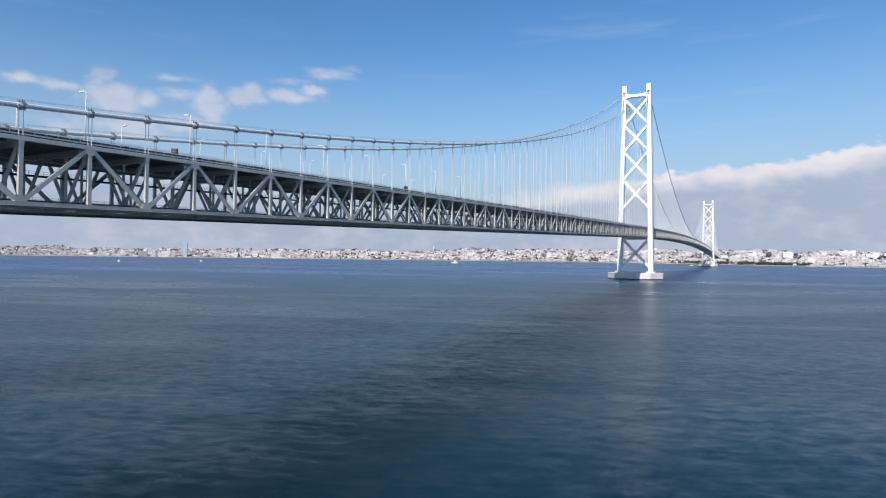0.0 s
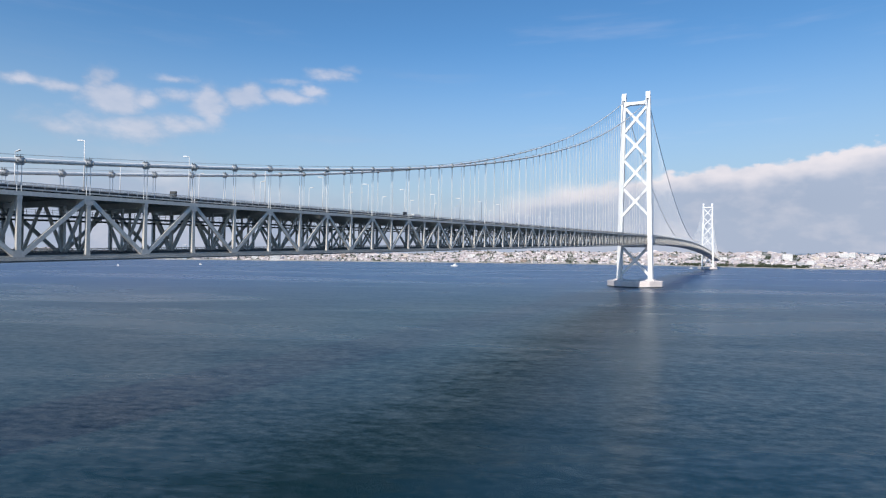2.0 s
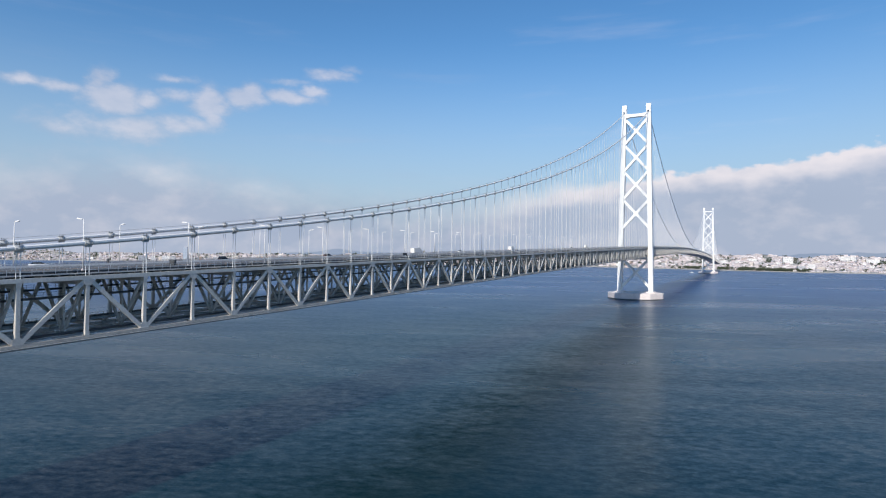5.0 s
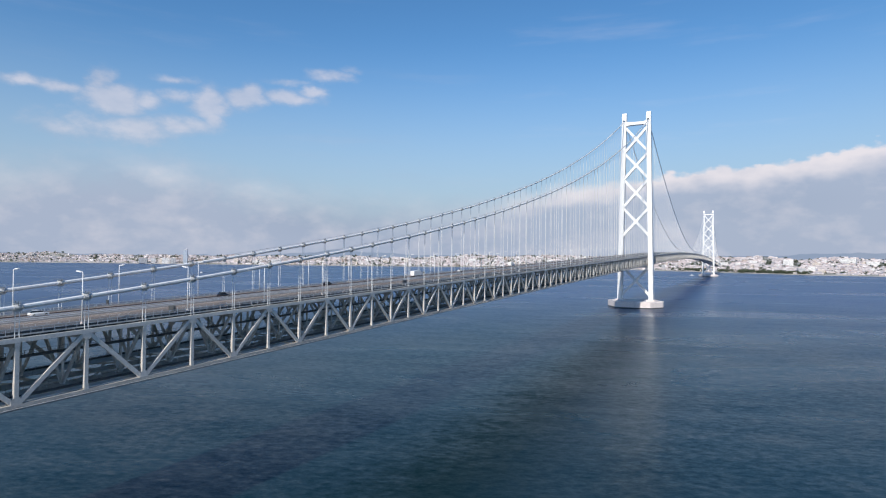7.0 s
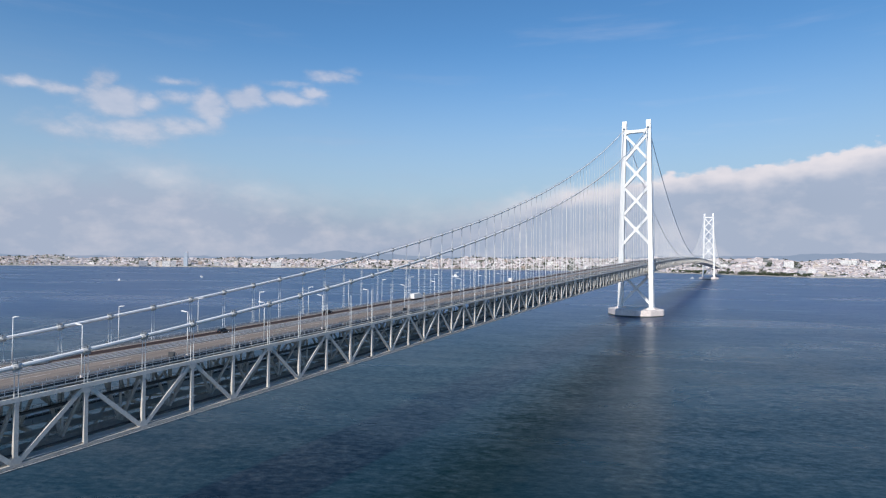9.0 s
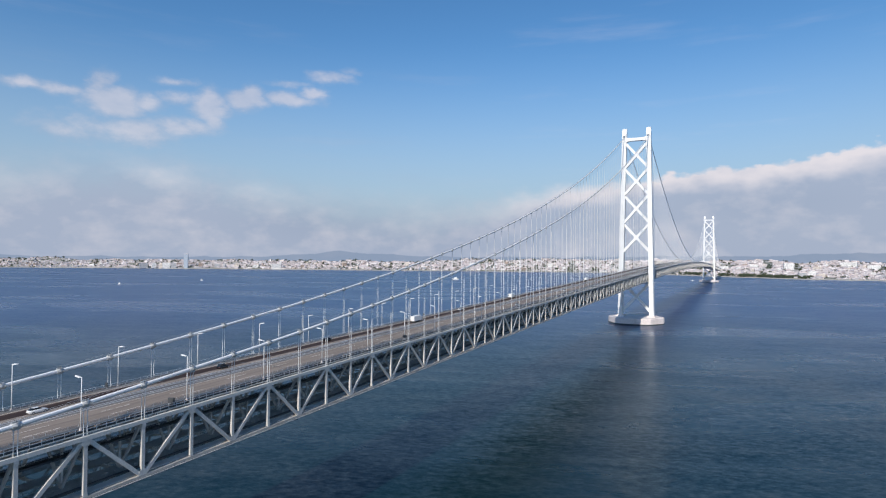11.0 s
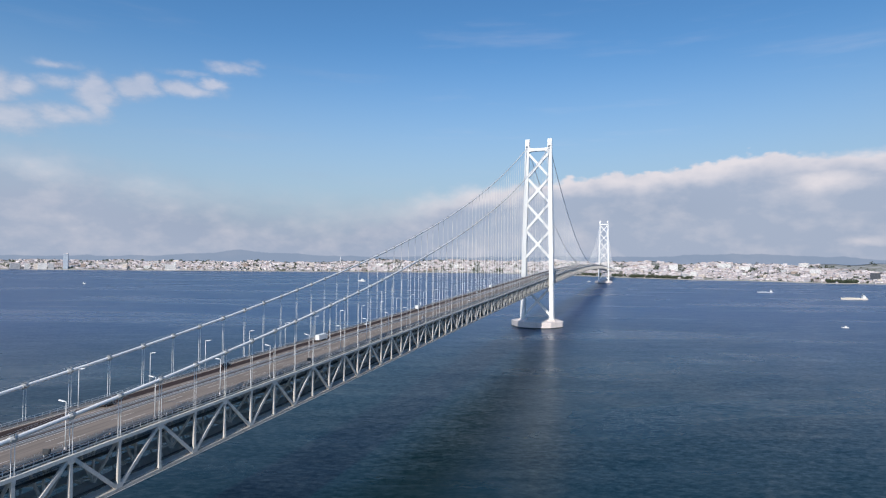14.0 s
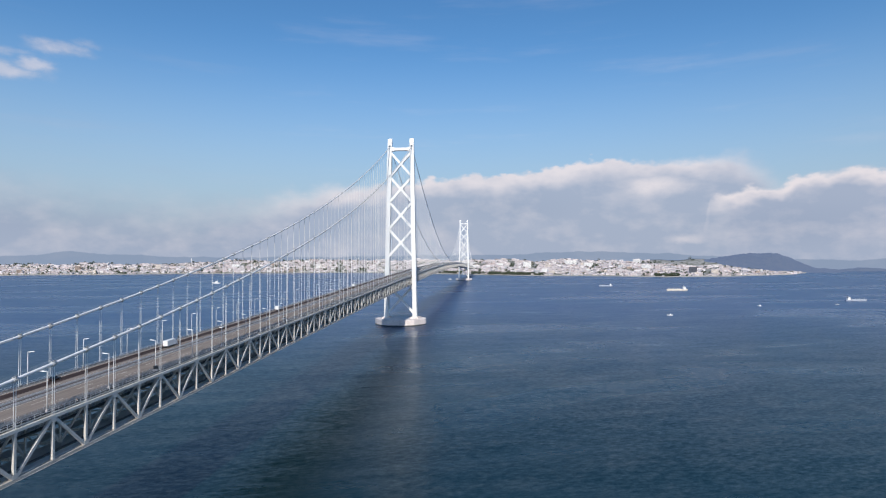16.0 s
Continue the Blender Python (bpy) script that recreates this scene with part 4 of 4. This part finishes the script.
# ---------------------------------------------------------------- the far shore, by bearing and distance from the rising eye
CX, CY = 150.0, -936.0
SHORE = ((-72, 5950), (-64.6, 5780), (-58.4, 5470), (-51.2, 5064), (-42.8, 4830), (-34.8, 4640), (-27, 4640), (-13, 4620), (-7, 4250), (-0.9, 3900), (4.7, 3720), (10, 3760), (16.0, 3640), (21.5, 3950), (25.8, 4560), (27.6, 5600))


def shore_r(a):
    for (a0, r0), (a1, r1) in zip(SHORE, SHORE[1:]):
        if a <= a1:
            return r0 + (r1 - r0) * (a - a0) / (a1 - a0) + 14 * math.sin(a * 2.3) + 8 * math.sin(a * 7.1)
    return SHORE[-1][1]


def back_r(a):
    off = a + 27.4 if a < -27.4 else 0 if a < -5 else a + 5
    return 4975 / math.cos(radians(off))


def polar(a, r, z=0.0):
    return Vector((CX + r * math.sin(radians(a)), CY + r * math.cos(radians(a)), z))


def land_z(a, u):
    """Height of the land at bearing a, u from the shore (0) to the back (1)."""
    fall = max(0.08, min(1.0, (25.0 - a) / 5.0))
    return 3.0 + fall * (80.0 if a < -32 else 110.0 if a > -24 else 80 + 3.75 * (a + 32)) * u ** 1.05 * (0.85 + 0.3 * noise.noise((a * 0.35, u * 2.0, 3.0))) + 3 * noise.noise((a * 1.7, u * 5, 9.0)) * u


bm = bmesh.new()
A = [-71.5 + 0.5 * i for i in range(199)]
U = [i / 16 for i in range(17)]
grid = [[bm.verts.new(polar(a, shore_r(a) + 22 + (back_r(a) - shore_r(a) - 22) * u, land_z(a, u))) for u in U] for a in A]
for g0, g1 in zip(grid, grid[1:]):
    for i in range(16):
        bm.faces.new((g0[i], g0[i + 1], g1[i + 1], g1[i])).smooth = True
    bm.faces.new((g0[16], bm.verts.new(g0[16].co * 1 - Vector((0, 0, 80))), bm.verts.new(g1[16].co - Vector((0, 0, 80))), g1[16]))
tagged(part("ground", bm, TOWN_GROUND), "built-up coastal land rising behind the shore", "land", kind="structure")
bm = bmesh.new()
prev = None
for a in A:
    r = shore_r(a)
    row = [bm.verts.new(polar(a, r + d, z)) for d, z in ((-6, -0.6), (0, 0.6), (14, 2.4), (24, 3.1))]
    if prev:
        for i in range(3):
            bm.faces.new((prev[i], prev[i + 1], row[i + 1], row[i]))
    prev = row
tagged(part("beach", bm, SAND), "pale sand and concrete shoreline strip", "beach", kind="structure")

# wooded headland at the end of the coast
bm = bmesh.new()
HILL = ((14.5, 10), (16.5, 30), (18.2, 75), (19.3, 104), (20.2, 117), (21.1, 132), (22.0, 148), (22.7, 156), (23.6, 152), (24.4, 159), (25.0, 148), (25.7, 119), (26.5, 78), (27.4, 36), (28.3, 14), (29.4, 4))


def crest(a):
    for (a0, z0), (a1, z1) in zip(HILL, HILL[1:]):
        if a <= a1:
            return z0 + (z1 - z0) * (a - a0) / (a1 - a0)
    return 3.0


prev = None
for i in range(150):
    a = 14.5 + 0.1 * i
    rb = 4930 / math.cos(radians(a + 5))
    row = []
    for j in range(13):
        v = j / 12
        z = crest(a) * math.sin(v * math.pi / 2) ** 1.3
        z += (5 * noise.noise((a * 3, v * 6, 1.0)) + 4 * noise.noise((a * 11, v * 16, 2.0))) * min(1, crest(a) / 60) * (0.3 + v)
        row.append(bm.verts.new(polar(a, rb - 620 * (1 - v), max(z, -1))))
    if prev:
        for j in range(12):
            bm.faces.new((prev[j], prev[j + 1], row[j + 1], row[j])).smooth = True
    prev = row
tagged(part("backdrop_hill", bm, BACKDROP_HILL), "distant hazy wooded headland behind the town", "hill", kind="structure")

bm = bmesh.new()
prev = None
for i in range(70):
    a = 26.5 + 0.3 * i
    rb = 4970 / math.cos(radians(a + 5))
    top = 26 + 16 * noise.noise((a * 0.6, 4.0, 0)) + 5 * noise.noise((a * 4, 1.0, 0))
    row = [bm.verts.new(polar(a, rb - d, z)) for d, z in ((120, -0.5), (110, 2.5), (60, top * 0.7), (0, top))]
    if prev:
        for j in range(3):
            bm.faces.new((prev[j], prev[j + 1], row[j + 1], row[j]))
    prev = row
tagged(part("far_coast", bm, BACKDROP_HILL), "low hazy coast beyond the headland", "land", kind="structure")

# ---------------------------------------------------------------- the town
rng = random.Random(7)


def house_block(names, a0, a1, count):
    """Many small houses with pitched and flat roofs, joined."""
    verts, faces, mats = [], [], []
    made = 0
    while made < count:
        a = rng.uniform(a0, a1)
        u = rng.random() ** 0.9
        r0, r1 = shore_r(a) + 40, back_r(a) - 8
        if a > 14.5:
            r1 = min(r1, 4930 / math.cos(radians(a + 5)) - 520)
        if r1 - r0 < 40 or noise.noise((a * 0.9, u * 3.5, 5.0)) < -0.30:
            made += 0.3
            continue
        made += 1
        uu = (r0 + (r1 - r0) * u - shore_r(a) - 22) / (back_r(a) - shore_r(a) - 22)
        p = polar(a, r0 + (r1 - r0) * u, land_z(a, uu) - 2.0)
        big = rng.random()
        w, d, h = (rng.uniform(6, 10), rng.uniform(5, 8.5), rng.uniform(5, 7.5)) if big < 0.83 else (rng.uniform(14, 34), rng.uniform(10, 16), rng.uniform(7, 13)) if big < 0.985 else (rng.uniform(30, 60), rng.uniform(20, 32), rng.uniform(9, 14))
        t = radians(-a + rng.choice((0, 90)) + rng.gauss(8 * math.sin(a * 0.7), 10))
        c, s = math.cos(t), math.sin(t)
        gable = rng.uniform(1.6, 3.2) if big < 0.62 else 0.35
        n = len(verts)
        inset = 0.32 if rng.random() < 0.5 else 0.5
        for lx, ly, lz in ((-w / 2, -d / 2, 0), (w / 2, -d / 2, 0), (w / 2, d / 2, 0), (-w / 2, d / 2, 0), (-w / 2, -d / 2, h), (w / 2, -d / 2, h), (w / 2, d / 2, h), (-w / 2, d / 2, h)):
            verts.append((p.x + c * lx - s * ly, p.y + s * lx + c * ly, p.z + lz))
        faces += [(n, n + 1, n + 5, n + 4), (n + 1, n + 2, n + 6, n + 5), (n + 2, n + 3, n + 7, n + 6), (n + 3, n, n + 4, n + 7)]
        mats += [0] * 4
        for lx in ((-w * inset, w * inset) if gable > 1 else (-w / 2 * 0.96, w / 2 * 0.96)):
            if gable > 1:
                verts.append((p.x + c * lx, p.y + s * lx, p.z + h + gable))
        if gable > 1:
            faces += [(n + 4, n + 5, n + 9, n + 8), (n + 6, n + 7, n + 8, n + 9), (n + 5, n + 6, n + 9), (n + 7, n + 4, n + 8)]
        else:
            faces += [(n + 4, n + 5, n + 6, n + 7)]
        mats += [1] * (4 if gable > 1 else 1)
    me = bpy.data.meshes.new("house_rows")
    me.from_pydata(verts, [], faces)
    me.materials.append(HOUSE_WALL)
    me.materials.append(HOUSE_ROOF)
    me.polygons.foreach_set("material_index", mats)
    ob = new("house_rows", me)
    return tagged(ob, names, "houses", kind="stuff")


for a0, a1, count in ((-71, -60, 1425), (-60, -50, 1425), (-50, -40, 1500), (-40, -30, 1575), (-30, -20, 1575), (-20, -10, 1575), (-10, -3, 1950), (-3, 4, 2550), (4, 11, 2550), (11, 18, 2550), (18, 26.5, 2250)):
    house_block("dense pale houses and low blocks of the coastal town", a0, a1, count)


def windowed(name, wall, glass, storey=3.0, bay=3.6):
    def build(gr, b):
        co = gr.add("ShaderNodeTexCoord").outputs["Object"]
        sx = gr.add("ShaderNodeSeparateXYZ")
        gr.link(co, sx.inputs[0])
        along = gr.math("ADD", sx.outputs[0], sx.outputs[1])
        fz = gr.math("FRACT", gr.math("DIVIDE", sx.outputs[2], storey))
        fx = gr.math("FRACT", gr.math("DIVIDE", along, bay))
        win = gr.math("MULTIPLY", gr.math("LESS_THAN", fz, 0.5), gr.math("LESS_THAN", fx, 0.62))
        n = gr.noise(co, 0.15, 4.0, 0.6)
        c = gr.mix(gr.smooth(n, 0.4, 0.7, 0.0, 0.3), wall, tuple(x * 0.6 for x in wall))
        c = gr.mix(gr.math("MULTIPLY", win, 0.85), c, glass)
        gr.link(c, b.inputs["Base Color"])
        b.inputs["Roughness"].default_value = 0.6
    return material(name, build)


FLATS = [windowed("flats_white", (0.80, 0.79, 0.77), (0.16, 0.17, 0.19)), windowed("flats_cream", (0.70, 0.62, 0.54), (0.13, 0.13, 0.14)),
         windowed("flats_grey", (0.48, 0.49, 0.51), (0.10, 0.11, 0.13)), windowed("flats_brown", (0.42, 0.33, 0.27), (0.09, 0.09, 0.10)),
         windowed("tower_glass", (0.42, 0.48, 0.55), (0.22, 0.28, 0.35), 3.2, 2.0), windowed("hall_dark", (0.10, 0.11, 0.13), (0.03, 0.03, 0.04))]


def block(a, r, w, d, h, mat, label, rz=0.0, name="apartment_building"):
    u = max(0.0, min(1.0, (r - shore_r(a) - 22) / (back_r(a) - shore_r(a) - 22)))
    p = polar(a, r, land_z(a, u) - 1.5)
    t = thing(name, label, "building", "buildings of the far town", matrix=pose(p.x, p.y, p.z, 0, 0, -a + rz))
    bm = bmesh.new()
    box(bm, (0, 0, h / 2), (w, d, h))
    part("wall", bm, mat, t)
    bm = bmesh.new()
    for sx, sy, lx, ly in ((0, -1, w + 0.5, 0.5), (0, 1, w + 0.5, 0.5), (-1, 0, 0.5, d - 0.4), (1, 0, 0.5, d - 0.4)):
        box(bm, (sx * w / 2, sy * d / 2, h + 0.5), (lx, ly, 1.1))
    box(bm, (0, 0, h + 0.1), (w - 0.6, d - 0.6, 0.2))
    roof = part("roof", bm, CONCRETE, t)
    bm = bmesh.new()
    box(bm, (w * 0.22, 0, h + 2.0), (min(8, w * 0.25), min(6, d * 0.6), 4.0))
    part("lift_house", bm, CONCRETE, roof)
    return t


# those that stand out: bearing, distance, width, depth, height, wall, words
WEST = (
        (-51.2, 5125, 30, 26, 112, 4, "tall blue-grey glass tower block on the shore"),
        (-43.4, 4880, 70, 24, 42, 0, "white stepped hotel block on the shore"),
        (-43.0, 4885, 16, 16, 62, 0, "slim white lift tower beside the hotel"),
        (-54.6, 5260, 62, 16, 44, 2, "long grey slab of flats"),
        (-53.8, 5225, 30, 16, 42, 0, "white slab of flats near the shore"),
        (-53.2, 5195, 24, 16, 40, 1, "cream slab of flats near the shore"),
        (-52.8, 5165, 55, 18, 46, 0, "broad white slab of flats"),
        (-52.2, 5145, 34, 18, 44, 2, "grey slab of flats near the shore"),
        (-50.0, 5110, 30, 18, 30, 3, "brown brick flats near the shore"),
        (-48.6, 5080, 40, 18, 30, 2, "grey slab of flats near the shore"),
        (-46.9, 5010, 34, 18, 36, 1, "cream slab of flats near the shore"),
        (-45.2, 4960, 46, 20, 26, 0, "low white hall near the shore"),
        (-37.0, 4860, 36, 18, 32, 3, "brown brick flats near the shore"),
        )
EAST = (
        (-31.0, 4800, 34, 16, 34, 1, "cream slab of flats near the shore"),
        (-24.5, 4800, 60, 24, 26, 0, "low white hall near the shore"),
        (-17.0, 4760, 44, 18, 32, 0, "white slab of flats near the shore"),
        (3.2, 4330, 56, 26, 44, 0, "large plain white block"),
        (4.9, 3880, 36, 22, 34, 0, "white block near the beach"),
        (5.6, 3850, 30, 16, 22, 1, "cream slab of flats near the shore"),
        (9.0, 4550, 70, 30, 26, 0, "low white hall near the shore"),
        (-1.8, 4460, 62, 30, 26, 0, "low white hall near the shore"),
        (0.6, 4480, 46, 24, 24, 0, "low white hall near the shore"),
        (7.4, 4680, 90, 34, 30, 0, "long white institution on the hill"),
        (18.2, 4020, 44, 20, 42, 5, "dark boxy building on the shore"),
        (14.2, 4330, 60, 22, 30, 0, "white slab of flats on the rise"),
        (13.4, 4740, 56, 24, 34, 0, "white slab of flats on the rise"),
        (20.0, 4080, 40, 18, 26, 1, "cream slab of flats near the shore"))
for a, r, w, d, h, m, label in WEST + EAST:
    block(a, r, w, d, h, FLATS[m], label, rng.uniform(-14, 14))
for i in range(170):
    a = rng.uniform(-70, 24)
    m = rng.choice((0, 0, 1, 1, 2, 3))
    u = rng.uniform(0.06, 0.9 if a < 14 else 0.35)
    block(a, shore_r(a) + 30 + (back_r(a) - shore_r(a) - 45) * u, rng.uniform(14, 42), rng.uniform(10, 15), rng.uniform(12, 28) * (1 - 0.45 * u), FLATS[m],
          ("white concrete flats", "cream rendered flats", "grey concrete flats", "brown brick flats near the shore")[m] + " among the town houses", rng.choice((-20, 0, 15, 70, 90)) + rng.uniform(-10, 10))

mast = thing("radio_mast", "thin white radio mast above the town", "mast", matrix=pose(*polar(-28.3, 4900, 55)))
bm = bmesh.new()
rod(bm, (0, 0, 0), (0, 0, 62), 3.2, 10, 1.2)
part("shaft", bm, HULL_WHITE, mast)
bm = bmesh.new()
rod(bm, (0, 0, 46), (0, 0, 50), 4.5, 12)
part("platform", bm, HULL_WHITE, mast)


# pines along the shore and trees among the houses
def tree_clumps(spots, name, label):
    """Crowns made of small irregular tufts of leaf planes."""
    verts, faces = [], []
    for p, size in spots:
        for _ in range(14):
            d = Vector((rng.gauss(0, 0.42), rng.gauss(0, 0.42), abs(rng.gauss(0.55, 0.3)))) * size
            c = p + d
            s = size * rng.uniform(0.2, 0.36)
            n = len(verts)
            for k in range(6):
                q = Vector(((1, 0, 0), (-1, 0, 0), (0, 1, 0), (0, -1, 0), (0, 0, 1), (0, 0, -1))[k]) * s * rng.uniform(0.6, 1.25)
                verts.append(tuple(c + q))
            faces += [(n + i, n + j, n + k) if (i + j // 2 + k) % 2 else (n + j, n + i, n + k) for i in (0, 1) for j in (2, 3) for k in (4, 5)]
    me = bpy.data.meshes.new(name)
    me.from_pydata(verts, [], faces)
    me.materials.append(LEAF)
    tagged(new(name, me), label, "trees", kind="stuff")


spots = []
for i in range(420):
    a = rng.choice((rng.uniform(-2.2, 5.0), rng.uniform(-0.5, 3.6), rng.uniform(15, 17), rng.uniform(-6, -3)))
    d = rng.uniform(28, 110)
    r = shore_r(a) + d
    u = (d - 22) / (back_r(a) - shore_r(a) - 22)
    spots.append((polar(a, r, land_z(a, max(u, 0)) + 1), rng.uniform(7, 13)))
tree_clumps(spots, "shore_pines", "dark green pines behind the beach")
spots = []
for i in range(2200):
    a, u = rng.uniform(-71, 26), rng.random()
    if noise.noise((a * 0.9, u * 3.5, 5.0)) > -0.12:
        if rng.random() < 0.6:
            continue
    spots.append((polar(a, shore_r(a) + 26 + (back_r(a) - shore_r(a) - 30) * u, land_z(a, u)), rng.uniform(6, 14)))
tree_clumps(spots, "town_trees", "dark trees between the houses")


# ---------------------------------------------------------------- shipping
def hull(bm, length, beam_w, depth, sheer):
    rings = []
    for i in range(13):
        v = i / 12
        y = (v - 0.5) * length
        w = beam_w / 2 * (1 - max(0, (v - 0.72) / 0.28) ** 2.2) * (0.86 + 0.14 * min(1, v / 0.15))
        z = depth + sheer * (max(0, v - 0.8) / 0.2) ** 1.5 + sheer * 0.35 * max(0, 0.12 - v) / 0.12
        flare = length * 0.03 * max(0, v - 0.85) / 0.15
        rings.append([bm.verts.new(p) for p in ((-w * 0.8, y, -1.0), (-w, y + flare, z), (w, y + flare, z), (w * 0.8, y, -1.0))])
    for a, b in zip(rings, rings[1:]):
        for i in range(4):
            bm.faces.new((a[i], a[(i + 1) % 4], b[(i + 1) % 4], b[i]))
    bm.faces.new(rings[0])
    bm.faces.new(rings[-1][::-1])
    bmesh.ops.recalc_face_normals(bm, faces=bm.faces)


def cargo_ship(x, y, length, heading, paint, label):
    t = thing("cargo_ship", label, "ship", "ships in the strait", matrix=pose(x, y, 0, 0, 0, heading))
    k = length / 75
    bm = bmesh.new()
    hull(bm, length, 13 * k, 4.6 * k, 2.2 * k)
    part("hull", bm, paint, t)
    bm = bmesh.new()
    box(bm, (0, -0.5 * length + 10.5 * k, 8.4 * k), (10.5 * k, 11 * k, 7.6 * k), taper=(0.92, 0.82))
    house = part("superstructure", bm, HULL_WHITE, t, "white superstructure")
    bm = bmesh.new()
    box(bm, (0, -0.5 * length + 12 * k, 13.4 * k), (12.5 * k, 5 * k, 2.4 * k))
    part("bridge", bm, HULL_WHITE, house)
    bm = bmesh.new()
    box(bm, (0, -0.5 * length + 14.55 * k, 13.6 * k), (10 * k, 0.16 * k, 1.1 * k))
    part("windows", bm, GLASS, house)
    bm = bmesh.new()
    rod(bm, (0, -0.5 * length + 7.5 * k, 12 * k), (0, -0.5 * length + 7.0 * k, 17.5 * k), 1.3 * k, 10)
    part("funnel", bm, HULL_DARK, house)
    bm = bmesh.new()
    rod(bm, (0, -0.5 * length + 12.5 * k, 14.5 * k), (0, -0.5 * length + 12.5 * k, 21 * k), 0.3 * k, 6)
    part("mast", bm, HULL_WHITE, house)
    for v in (-0.12, 0.08, 0.27):
        bm = bmesh.new()
        box(bm, (0, v * length, 5.4 * k), (8.5 * k, length * 0.17, 2.0 * k), taper=(0.95, 0.98))
        part("hatch", bm, paint, t)
    for v in (-0.02, 0.18, 0.40):
        bm = bmesh.new()
        rod(bm, (0, v * length, 4.6 * k), (0, v * length, (13 if v > 0.3 else 11) * k), 0.35 * k, 6)
        part("foremast", bm, HULL_WHITE, t)
    return t


cargo_ship(757, 1069, 69, 100, HULL_PAINT, "cream-hulled coastal tanker under way")
cargo_ship(580, 1364, 50, 97, HULL_GREY, "small grey-hulled freighter under way")
cargo_ship(1047, 601, 52, -85, HULL_GREY, "grey-white coastal freighter under way")


def motor_boat(x, y, length, heading, label):
    t = thing("motor_boat", label, "boat", "small boats in the strait", matrix=pose(x, y, 0, 0, 0, heading))
    bm = bmesh.new()
    hull(bm, length, length * 0.3, length * 0.12, length * 0.06)
    part("hull", bm, HULL_WHITE, t)
    bm = bmesh.new()
    box(bm, (0, -length * 0.08, length * 0.2), (length * 0.2, length * 0.3, length * 0.17), taper=(0.85, 0.7))
    cabin = part("cabin", bm, HULL_WHITE, t)
    bm = bmesh.new()
    box(bm, (0, length * 0.06, length * 0.22), (length * 0.17, length * 0.04, length * 0.07))
    part("windscreen", bm, GLASS, cabin)
    bm = bmesh.new()
    rod(bm, (0, -length * 0.2, length * 0.1), (0, -length * 0.2, length * 0.42), length * 0.012, 5)
    part("mast", bm, GALVANISED, t)


for x, y, length, heading in ((475, 180, 10, 80), (738, 418, 9, 70), (-1747, 323, 22, 60), (-1805, 712, 20, -110), (-77, 2080, 20, 60), (930, 470, 8, 40), (-1050, 1500, 40, 75)):
    motor_boat(x, y, length, heading, "white motor boat on open water")
